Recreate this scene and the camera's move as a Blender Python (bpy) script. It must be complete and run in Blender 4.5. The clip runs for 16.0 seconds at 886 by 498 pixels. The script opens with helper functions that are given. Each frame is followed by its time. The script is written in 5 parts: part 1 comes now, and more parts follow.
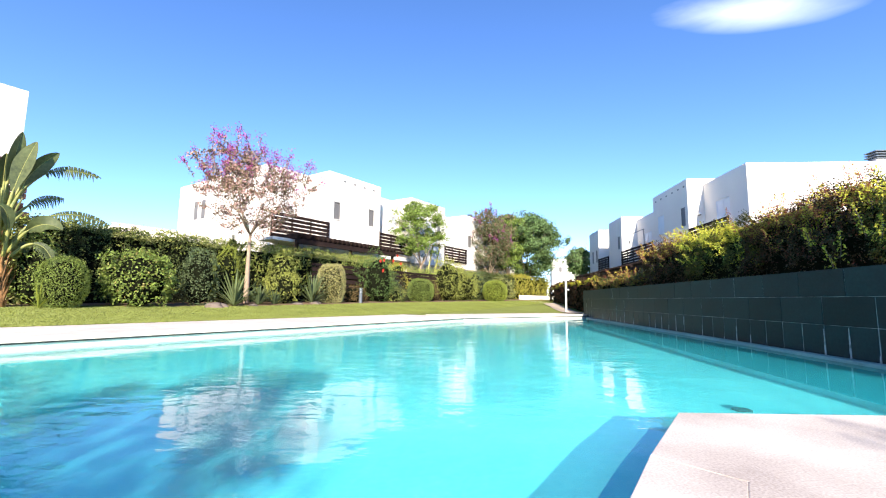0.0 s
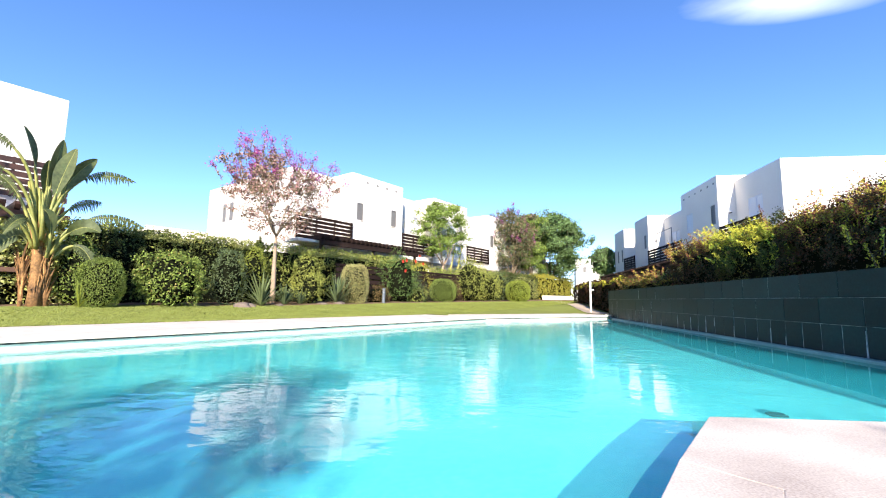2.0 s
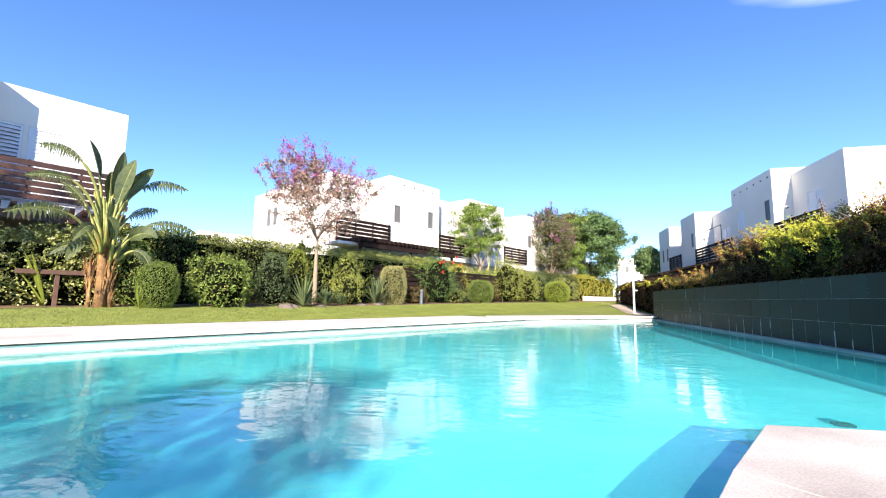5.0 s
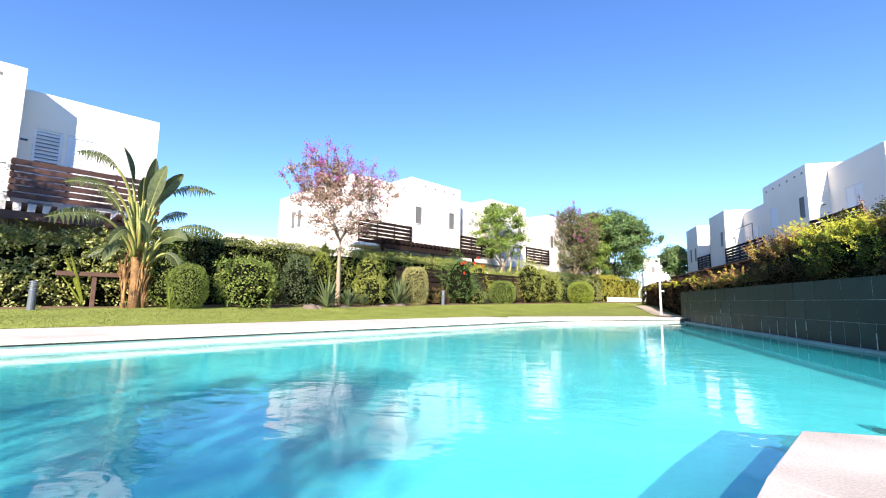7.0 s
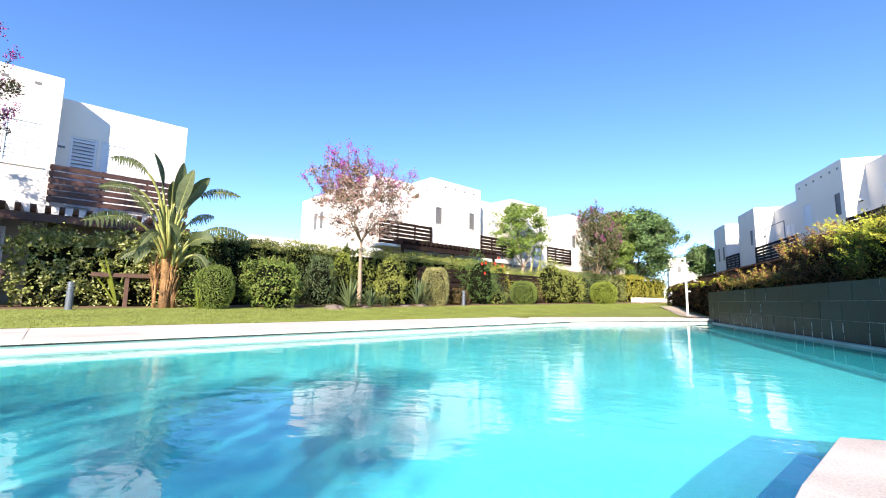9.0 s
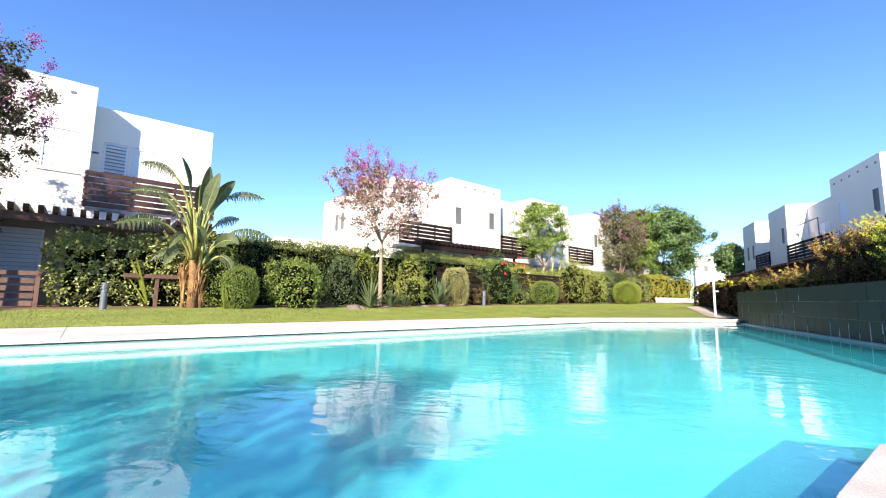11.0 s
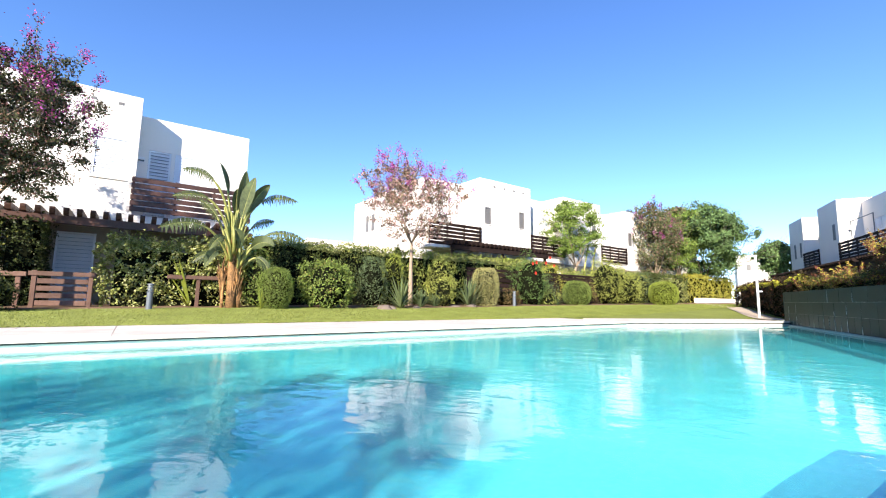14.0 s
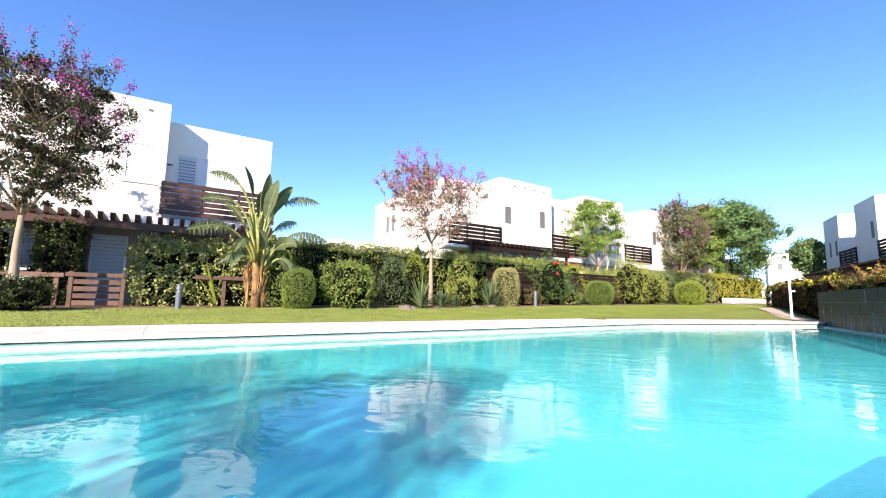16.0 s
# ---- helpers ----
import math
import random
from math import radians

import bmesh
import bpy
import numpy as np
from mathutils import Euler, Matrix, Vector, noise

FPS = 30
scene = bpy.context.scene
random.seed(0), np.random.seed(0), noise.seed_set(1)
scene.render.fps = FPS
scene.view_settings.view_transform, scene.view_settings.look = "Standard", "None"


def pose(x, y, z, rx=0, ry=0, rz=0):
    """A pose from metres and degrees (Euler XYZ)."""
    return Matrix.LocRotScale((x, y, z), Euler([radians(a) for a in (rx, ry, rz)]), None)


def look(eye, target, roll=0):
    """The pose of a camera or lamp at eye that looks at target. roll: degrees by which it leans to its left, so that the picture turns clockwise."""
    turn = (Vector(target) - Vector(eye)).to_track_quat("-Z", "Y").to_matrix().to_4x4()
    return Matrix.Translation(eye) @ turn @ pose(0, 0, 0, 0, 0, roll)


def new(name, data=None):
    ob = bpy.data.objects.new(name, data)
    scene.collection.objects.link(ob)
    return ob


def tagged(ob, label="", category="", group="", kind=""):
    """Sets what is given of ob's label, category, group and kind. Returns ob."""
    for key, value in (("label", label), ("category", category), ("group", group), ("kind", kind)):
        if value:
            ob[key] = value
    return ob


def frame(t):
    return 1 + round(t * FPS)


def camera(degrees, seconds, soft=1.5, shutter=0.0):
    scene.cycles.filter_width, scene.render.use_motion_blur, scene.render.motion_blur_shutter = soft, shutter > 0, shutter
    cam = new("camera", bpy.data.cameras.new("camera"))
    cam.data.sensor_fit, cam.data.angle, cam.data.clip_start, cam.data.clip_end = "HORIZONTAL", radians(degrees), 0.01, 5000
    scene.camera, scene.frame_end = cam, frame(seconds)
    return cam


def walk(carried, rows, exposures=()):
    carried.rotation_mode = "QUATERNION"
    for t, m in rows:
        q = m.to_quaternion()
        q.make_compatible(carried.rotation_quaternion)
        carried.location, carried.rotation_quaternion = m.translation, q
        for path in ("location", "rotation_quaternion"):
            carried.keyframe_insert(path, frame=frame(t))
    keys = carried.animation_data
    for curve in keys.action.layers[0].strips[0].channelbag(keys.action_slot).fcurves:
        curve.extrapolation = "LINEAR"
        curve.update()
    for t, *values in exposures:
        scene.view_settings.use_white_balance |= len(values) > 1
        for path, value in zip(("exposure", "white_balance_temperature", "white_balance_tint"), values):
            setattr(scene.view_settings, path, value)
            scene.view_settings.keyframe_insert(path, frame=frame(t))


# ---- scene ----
cam = camera(92.09, 16.0, soft=1.1)
EYE = (0.0, 0.0, 0.52)
PATH = [
    (0, 0.16, 6.74, 0.81),
    (0.5, 0.85, 6.73, 0.86),
    (1, 1.54, 6.74, 0.85),
    (1.5, 2.28, 6.73, 0.83),
    (2, 3.15, 6.72, 0.89),
    (2.5, 3.99, 6.75, 0.85),
    (3, 4.78, 6.73, 0.87),
    (3.5, 5.66, 6.77, 0.87),
    (4, 6.48, 6.77, 0.86),
    (6.5, 10.42, 6.87, 0.81),
    (7, 11.02, 6.87, 0.82),
    (7.5, 11.58, 6.87, 0.82),
    (8, 12.32, 6.88, 0.84),
    (8.5, 13.08, 6.88, 0.87),
    (9, 13.76, 6.88, 0.85),
    (11.5, 17.09, 6.85, 0.87),
    (12, 17.68, 6.84, 0.88),
    (12.5, 18.27, 6.84, 0.85),
    (13, 19.01, 6.84, 0.87),
    (13.5, 19.75, 6.84, 0.87),
    (14, 20.44, 6.84, 0.89),
    (14.5, 21.10, 6.83, 0.88),
    (15, 21.73, 6.84, 0.85),
    (15.5, 22.45, 6.84, 0.86),
    (16, 23.15, 6.81, 0.90),
]
# seconds, yaw, pitch, lean
walk(cam, [(t, pose(*EYE, 90 + p, 0, y) @ pose(0, 0, 0, 0, 0, r)) for t, y, p, r in PATH],
     exposures=[(0.0, 1.3, 6500, 11.5), (16.0, 1.3, 6500, 11.5)])

# ---------------------------------------------------------------- light
SUN_FROM = Vector((0.044, -1.0, 0.525)).normalized()
SUN_EL = math.asin(SUN_FROM.z)
world = bpy.data.worlds.new("sky")
scene.world = world
world.use_nodes = True
wn, wl = world.node_tree.nodes, world.node_tree.links
sky = wn.new("ShaderNodeTexSky")
sky.sky_type, sky.sun_disc = "NISHITA", False
sky.sun_elevation = SUN_EL
sky.sun_rotation = math.atan2(SUN_FROM.x, SUN_FROM.y)
sky.altitude, sky.air_density, sky.dust_density, sky.ozone_density = 0, 0.8, 0.0, 2.2
back = wn["Background"]
back.inputs["Strength"].default_value = 0.125
# one thin cloud high above the houses
co = wn.new("ShaderNodeTexCoord")
stretch = wn.new("ShaderNodeMapping")
stretch.inputs["Rotation"].default_value = (0, 0, radians(-37))
stretch.inputs["Scale"].default_value = (2.0, 6.0, 14.0)
wl.new(co.outputs["Generated"], stretch.inputs["Vector"])
wisp = wn.new("ShaderNodeTexNoise")
wisp.inputs["Scale"].default_value, wisp.inputs["Detail"].default_value = 1.3, 6
wl.new(stretch.outputs["Vector"], wisp.inputs["Vector"])
CLOUD = Vector((0.519, 0.688, 0.507))
gap = wn.new("ShaderNodeVectorMath"); gap.operation = "SUBTRACT"
wl.new(co.outputs["Generated"], gap.inputs[0]); gap.inputs[1].default_value = CLOUD
squash = wn.new("ShaderNodeMapping")
squash.vector_type = "TEXTURE"
squash.inputs["Rotation"].default_value = (0, radians(12.5), radians(-30))
squash.inputs["Scale"].default_value = (0.19, 0.1, 0.036)
wl.new(gap.outputs[0], squash.inputs["Vector"])
far_off = wn.new("ShaderNodeVectorMath"); far_off.operation = "LENGTH"
wl.new(squash.outputs[0], far_off.inputs[0])
fade = wn.new("ShaderNodeMapRange")
fade.inputs["From Min"].default_value, fade.inputs["From Max"].default_value = 0.1, 1.15
fade.inputs["To Min"].default_value, fade.inputs["To Max"].default_value = 1.0, 0.0
wl.new(far_off.outputs["Value"], fade.inputs["Value"])
thick = wn.new("ShaderNodeMath"); thick.operation = "MULTIPLY"
wl.new(fade.outputs[0], thick.inputs[0]); wl.new(wisp.outputs["Fac"], thick.inputs[1])
cover = wn.new("ShaderNodeMapRange")
cover.inputs["From Min"].default_value, cover.inputs["From Max"].default_value = 0.12, 0.95
wl.new(thick.outputs[0], cover.inputs["Value"])
mixer = wn.new("ShaderNodeMix"); mixer.data_type = "RGBA"
wl.new(cover.outputs[0], mixer.inputs["Factor"])
rich = wn.new("ShaderNodeHueSaturation")
rich.inputs["Saturation"].default_value = 1.14
wl.new(sky.outputs["Color"], rich.inputs["Color"])
haze = wn.new("ShaderNodeMix"); haze.data_type, haze.blend_type = "RGBA", "MULTIPLY"
haze.inputs["Factor"].default_value = 1.0
haze.inputs["B"].default_value = (0.9, 0.947, 1.13, 1)
wl.new(rich.outputs["Color"], haze.inputs["A"])
wl.new(haze.outputs["Result"], mixer.inputs["A"])
mixer.inputs["B"].default_value = (7.0, 7.4, 8.4, 1)
wl.new(mixer.outputs["Result"], back.inputs["Color"])

sun = new("sun", bpy.data.lights.new("sun", "SUN"))
sun.data.energy, sun.data.angle, sun.data.color = 5.0, radians(0.5), (1.0, 0.91, 0.78)
sun.matrix_world = look(SUN_FROM * 60, (0, 0, 0))

# ---------------------------------------------------------------- materials
def shader(name, color, rough=0.8, dark=None, scale=8.0, fine=60.0, bump=0.2, island=0.0, each=0.0,
           metallic=0.0, specular=0.4, depth=0.01, through_light=0.0, warm=None):
    """A surface with two scales of variation. island / each: how far single leaves or pieces differ."""
    mat = bpy.data.materials.new(name)
    mat.use_nodes = True
    nt = mat.node_tree
    nd, ln = nt.nodes, nt.links
    bs = nd["Principled BSDF"]
    bs.inputs["Roughness"].default_value = rough
    bs.inputs["Metallic"].default_value = metallic
    bs.inputs["Specular IOR Level"].default_value = specular
    tc = nd.new("ShaderNodeTexCoord")
    big = nd.new("ShaderNodeTexNoise")
    big.inputs["Scale"].default_value, big.inputs["Detail"].default_value = scale, 5
    small = nd.new("ShaderNodeTexNoise")
    small.inputs["Scale"].default_value, small.inputs["Detail"].default_value = fine, 4
    for t_ in (big, small):
        ln.new(tc.outputs["Object"], t_.inputs["Vector"])
    add = nd.new("ShaderNodeMath"); add.operation = "MULTIPLY_ADD"
    add.inputs[1].default_value, add.inputs[2].default_value = 0.45, 0.0
    ln.new(small.outputs["Fac"], add.inputs[0])
    add2 = nd.new("ShaderNodeMath"); add2.operation = "MULTIPLY_ADD"
    add2.inputs[1].default_value = 0.55
    ln.new(big.outputs["Fac"], add2.inputs[0]); ln.new(add.outputs[0], add2.inputs[2])
    rampv = nd.new("ShaderNodeMapRange")
    rampv.inputs["From Min"].default_value, rampv.inputs["From Max"].default_value = 0.33, 0.67
    ln.new(add2.outputs[0], rampv.inputs["Value"])
    mx = nd.new("ShaderNodeMix"); mx.data_type = "RGBA"
    dark = dark or tuple(c * 0.75 for c in color)
    mx.inputs["A"].default_value, mx.inputs["B"].default_value = (*dark, 1), (*color, 1)
    ln.new(rampv.outputs[0], mx.inputs["Factor"])
    out = mx.outputs["Result"]
    for amount, kind in ((island, "g"), (each, "o")):
        if amount:
            if kind == "g":
                src = nd.new("ShaderNodeNewGeometry").outputs["Random Per Island"]
            else:
                src = nd.new("ShaderNodeObjectInfo").outputs["Random"]
            hs = nd.new("ShaderNodeHueSaturation")
            v = nd.new("ShaderNodeMapRange")
            v.inputs["To Min"].default_value, v.inputs["To Max"].default_value = 1 - amount, 1 + amount
            ln.new(src, v.inputs["Value"])
            ln.new(v.outputs[0], hs.inputs["Value"])
            ln.new(out, hs.inputs["Color"])
            out = hs.outputs["Color"]
            if warm and kind == "g":
                wm = nd.new("ShaderNodeMix"); wm.data_type = "RGBA"
                pick = nd.new("ShaderNodeMath"); pick.operation = "FRACT"
                m7 = nd.new("ShaderNodeMath"); m7.operation = "MULTIPLY"; m7.inputs[1].default_value = 17.3
                ln.new(src, m7.inputs[0]); ln.new(m7.outputs[0], pick.inputs[0])
                cut = nd.new("ShaderNodeMapRange")
                cut.inputs["From Min"].default_value, cut.inputs["From Max"].default_value = warm[1], min(1.0, warm[1] + 0.12)
                ln.new(pick.outputs[0], cut.inputs["Value"])
                ln.new(cut.outputs[0], wm.inputs["Factor"])
                ln.new(out, wm.inputs["A"]); wm.inputs["B"].default_value = (*warm[0], 1)
                out = wm.outputs["Result"]
    ln.new(out, bs.inputs["Base Color"])
    if bump:
        bp = nd.new("ShaderNodeBump")
        bp.inputs["Strength"].default_value, bp.inputs["Distance"].default_value = bump, depth
        ln.new(add2.outputs[0], bp.inputs["Height"])
        ln.new(bp.outputs["Normal"], bs.inputs["Normal"])
    if through_light:
        tr = nd.new("ShaderNodeBsdfTranslucent")
        ln.new(out, tr.inputs["Color"])
        ms = nd.new("ShaderNodeMixShader")
        ms.inputs[0].default_value = through_light
        ln.new(bs.outputs[0], ms.inputs[1]); ln.new(tr.outputs[0], ms.inputs[2])
        ln.new(ms.outputs[0], nd["Material Output"].inputs["Surface"])
    return mat


def leaf(name, color, island=0.45, warm=None, rough=0.55):
    warm = warm and (tuple(0.7 * a + 0.3 * b for a, b in zip(warm[0], color)), warm[1])
    return shader(name, color, rough=rough, dark=tuple(c * 0.6 for c in color), scale=1.1, fine=9, bump=0, island=island,
                  specular=0.2, through_light=0.1, warm=warm)


M = {}
M["plaster"] = shader("white_plaster", (0.8, 0.75, 0.69), 0.9, (0.73, 0.68, 0.62), 0.5, 25, 0.25, specular=0.2)
# beige with the shade under the pergolas put into its colour
M["plaster_low"] = shader("shade_darkened_beige", (0.33, 0.28, 0.22), 0.9, (0.27, 0.23, 0.18), 0.6, 25, 0.25, specular=0.2)
M["shutter"] = shader("white_lacquer", (0.74, 0.76, 0.79), 0.45, (0.68, 0.7, 0.73), 2, 40, 0.05)
# grey-blue that stands in for shade between the white slats
M["shutter_back"] = shader("painted_gap_shade", (0.3, 0.34, 0.41), 0.7, (0.25, 0.29, 0.35), 2, 40, 0.05)
M["red_cloth"] = shader("red_cloth", (0.5, 0.05, 0.06), 0.9, (0.35, 0.03, 0.04), 6, 60, 0.3)
M["shutter_grey"] = shader("grey_lacquer", (0.17, 0.16, 0.15), 0.5, (0.13, 0.125, 0.12), 2, 40, 0.05)
M["wood"] = shader("brown_stained_wood", (0.092, 0.042, 0.03), 0.5, (0.034, 0.016, 0.012), 3, 50, 0.3, each=0.25)
M["wood_dark"] = shader("dark_stained_wood", (0.028, 0.017, 0.014), 0.8, (0.015, 0.009, 0.008), 3, 50, 0.3, each=0.25, specular=0.12)
M["wood_grey"] = shader("weathered_wood", (0.2, 0.112, 0.078), 0.75, (0.1, 0.055, 0.04), 4, 45, 0.4, each=0.25)
M["stone"] = shader("pale_paving_stone", (0.66, 0.575, 0.49), 0.8, (0.5, 0.43, 0.365), 2.2, 90, 0.6, each=0.06, depth=0.006)
M["stone_near"] = shader("worn_pale_stone", (0.74, 0.655, 0.56), 0.75, (0.38, 0.31, 0.265), 2.6, 120, 0.35, each=0.06, depth=0.004)
M["tile_dark"] = shader("anthracite_tile", (0.012, 0.032, 0.034), 0.42, (0.006, 0.017, 0.018), 1.2, 30, 0.12, each=0.25, specular=0.12)
M["grout"] = shader("dark_grout_with_pale_bloom", (0.33, 0.38, 0.38), 0.9, (0.01, 0.018, 0.018), 2.3, 9, 0.2)
M["bloom"] = shader("pale_lime_bloom", (0.6, 0.68, 0.69), 0.9, (0.1, 0.13, 0.13), 9, 45, 0.3)
# colour of the deck's mortar bed and of the painted shadow under the coping
M["grout_and_shadow"] = shader("dark_mortar_and_shadow", (0.07, 0.08, 0.075), 0.9, (0.035, 0.04, 0.04), 3, 30, 0.3)
M["ledge"] = shader("wet_stone_ledge", (0.22, 0.36, 0.33), 0.5, (0.1, 0.2, 0.19), 2, 40, 0.2)
M["pool"] = shader("turquoise_mosaic", (0.19, 0.69, 0.76), 0.5, (0.09, 0.54, 0.63), 1.3, 30, 0.05)
M["pool_rim"] = shader("pale_mosaic", (0.66, 0.69, 0.64), 0.4, (0.55, 0.6, 0.57), 5, 30, 0.05)
M["ground"] = shader("lawn_ground", (0.22, 0.24, 0.055), 1.0, (0.14, 0.16, 0.036), 0.55, 14, 0.5, specular=0.1, depth=0.03)
M["soil"] = shader("bark_soil", (0.25, 0.16, 0.1), 1.0, (0.12, 0.075, 0.05), 3, 40, 0.6, specular=0.1, depth=0.03)
M["grass"] = leaf("grass_blade", (0.2, 0.232, 0.05), 0.14)
# near-black filler colour that stands in for shade inside hedges and bushes
M["core"] = shader("painted_shade_filler", (0.012, 0.014, 0.007), 1.0, (0.006, 0.007, 0.004), 4, 30, 0.5, specular=0.0)
M["bark"] = shader("pale_bark", (0.4, 0.3, 0.21), 0.85, (0.24, 0.17, 0.115), 6, 40, 0.5)
M["bark_dark"] = shader("brown_bark", (0.16, 0.12, 0.085), 0.9, (0.08, 0.06, 0.045), 6, 40, 0.5)
M["husk"] = shader("dry_leaf_sheath", (0.52, 0.28, 0.105), 0.85, (0.08, 0.042, 0.022), 3, 22, 0.6, each=0.55)
M["petiole"] = shader("yellow_green_stalk", (0.36, 0.34, 0.09), 0.55, (0.13, 0.16, 0.045), 4, 18, 0.2)
M["banana"] = shader("broad_leaf", (0.135, 0.16, 0.055), 0.5, (0.042, 0.06, 0.022), 2.2, 14, 0.25, through_light=0.2)
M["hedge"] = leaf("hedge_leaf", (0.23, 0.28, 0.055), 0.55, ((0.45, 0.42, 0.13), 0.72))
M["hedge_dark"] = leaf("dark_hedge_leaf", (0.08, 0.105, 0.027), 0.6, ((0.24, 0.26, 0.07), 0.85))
M["hibiscus"] = leaf("hibiscus_leaf", (0.13, 0.21, 0.055), 0.5)
M["hedge_black"] = leaf("deep_green_leaf", (0.045, 0.06, 0.016), 0.6, ((0.3, 0.3, 0.06), 0.93))
# warm and reddish leaf kept very dark to imitate the wall hedges' shaded front
M["hedge_warm"] = leaf("warm_hedge_leaf", (0.085, 0.092, 0.017), 0.6, ((0.2, 0.08, 0.03), 0.86))
M["hedge_red"] = leaf("reddish_hedge_leaf", (0.05, 0.036, 0.013), 0.6, ((0.16, 0.045, 0.028), 0.75))
M["yellow"] = leaf("yellow_leaf", (0.42, 0.38, 0.06), 0.4, ((0.27, 0.31, 0.05), 0.7))
# gold raised in brightness to imitate sun on shoots and hedge tops
M["gold"] = leaf("sun_painted_gold_leaf", (0.62, 0.56, 0.06), 0.5, ((0.36, 0.4, 0.05), 0.55))
M["lime"] = leaf("lime_leaf", (0.32, 0.37, 0.055), 0.45)
M["variegated"] = leaf("cream_edged_leaf", (0.3, 0.33, 0.09), 0.6, ((0.54, 0.51, 0.26), 0.74))
M["sword"] = leaf("sword_leaf", (0.19, 0.24, 0.1), 0.4)
M["silver"] = leaf("grey_green_leaf", (0.13, 0.175, 0.075), 0.45)
M["box"] = leaf("clipped_leaf", (0.22, 0.29, 0.06), 0.4)
M["bush_green"] = leaf("garden_bush_leaf", (0.2, 0.27, 0.055), 0.5, ((0.42, 0.3, 0.12), 0.9))
M["bush_light"] = leaf("light_bush_leaf", (0.37, 0.4, 0.085), 0.5)
M["box_bright"] = leaf("bright_clipped_leaf", (0.3, 0.36, 0.05), 0.35)
M["red_tip"] = leaf("red_young_leaf", (0.24, 0.075, 0.048), 0.5, ((0.5, 0.48, 0.055), 0.52))
M["brown_leaf"] = leaf("brownish_leaf", (0.16, 0.11, 0.04), 0.4)
M["tree"] = leaf("tree_leaf", (0.22, 0.31, 0.06), 0.5)
M["tree_dark"] = leaf("dark_tree_leaf", (0.14, 0.225, 0.075), 0.6)
M["myrtle"] = leaf("myrtle_leaf", (0.26, 0.2, 0.12), 0.5, ((0.5, 0.26, 0.25), 0.5))
M["myrtle_green"] = leaf("green_myrtle_leaf", (0.13, 0.155, 0.06), 0.5, ((0.36, 0.18, 0.14), 0.72))
M["cream"] = leaf("cream_leaf", (0.46, 0.42, 0.17), 0.35, ((0.3, 0.32, 0.1), 0.7))
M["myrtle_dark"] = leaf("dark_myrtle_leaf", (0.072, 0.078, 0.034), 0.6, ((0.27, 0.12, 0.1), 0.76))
M["blossom"] = leaf("pink_blossom", (0.45, 0.06, 0.25), 0.4, ((0.28, 0.1, 0.34), 0.5))
M["red"] = leaf("red_petal", (0.52, 0.05, 0.025), 0.3)
M["metal_grey"] = shader("grey_painted_metal", (0.17, 0.19, 0.21), 0.45, (0.13, 0.15, 0.17), 4, 40, 0.05, metallic=0.3)
M["white_metal"] = shader("white_painted_metal", (0.78, 0.78, 0.76), 0.35, (0.7, 0.7, 0.68), 4, 40, 0.05)
M["glass_dark"] = shader("window_glass", (0.03, 0.035, 0.04), 0.06, (0.02, 0.024, 0.03), 1, 8, 0, specular=0.8)
M["rock"] = shader("garden_rock", (0.2, 0.155, 0.12), 0.9, (0.11, 0.085, 0.07), 4, 30, 0.6)
M["roof"] = shader("brown_canopy", (0.09, 0.035, 0.03), 0.7, (0.055, 0.022, 0.02), 3, 30, 0.3)

water = bpy.data.materials.new("pool_water")
water.use_nodes = True
nd, ln = water.node_tree.nodes, water.node_tree.links
nd.remove(nd["Principled BSDF"])
tc = nd.new("ShaderNodeTexCoord")
mp = nd.new("ShaderNodeMapping")
mp.inputs["Rotation"].default_value = (0, 0, radians(20))
mp.inputs["Scale"].default_value = (1.0, 1.5, 1.0)
ln.new(tc.outputs["Object"], mp.inputs["Vector"])
waves = []
for sc, amp in ((0.7, 0.6), (2.2, 0.34), (5.5, 0.13), (14.0, 0.055)):
    nz = nd.new("ShaderNodeTexNoise")
    nz.inputs["Scale"].default_value, nz.inputs["Detail"].default_value, nz.inputs["Distortion"].default_value = sc, 2, 0.6
    ln.new(mp.outputs["Vector"], nz.inputs["Vector"])
    mu = nd.new("ShaderNodeMath"); mu.operation = "MULTIPLY"; mu.inputs[1].default_value = amp
    ln.new(nz.outputs["Fac"], mu.inputs[0])
    waves.append(mu)
a1 = nd.new("ShaderNodeMath"); ln.new(waves[0].outputs[0], a1.inputs[0]); ln.new(waves[1].outputs[0], a1.inputs[1])
a3 = nd.new("ShaderNodeMath"); ln.new(a1.outputs[0], a3.inputs[0]); ln.new(waves[2].outputs[0], a3.inputs[1])
a2 = nd.new("ShaderNodeMath"); ln.new(a3.outputs[0], a2.inputs[0]); ln.new(waves[3].outputs[0], a2.inputs[1])
bp = nd.new("ShaderNodeBump")
bp.inputs["Strength"].default_value, bp.inputs["Distance"].default_value = 0.44, 0.03
ln.new(a2.outputs[0], bp.inputs["Height"])
fr = nd.new("ShaderNodeFresnel"); fr.inputs["IOR"].default_value = 1.38
ln.new(bp.outputs[0], fr.inputs["Normal"])
rf = nd.new("ShaderNodeBsdfRefraction")
rf.inputs["IOR"].default_value, rf.inputs["Roughness"].default_value = 1.33, 0.0
rf.inputs["Color"].default_value = (0.6, 0.97, 0.97, 1)
gl = nd.new("ShaderNodeBsdfGlossy"); gl.inputs["Roughness"].default_value = 0.0
for b in (rf, gl):
    ln.new(bp.outputs[0], b.inputs["Normal"])
ms = nd.new("ShaderNodeMixShader")
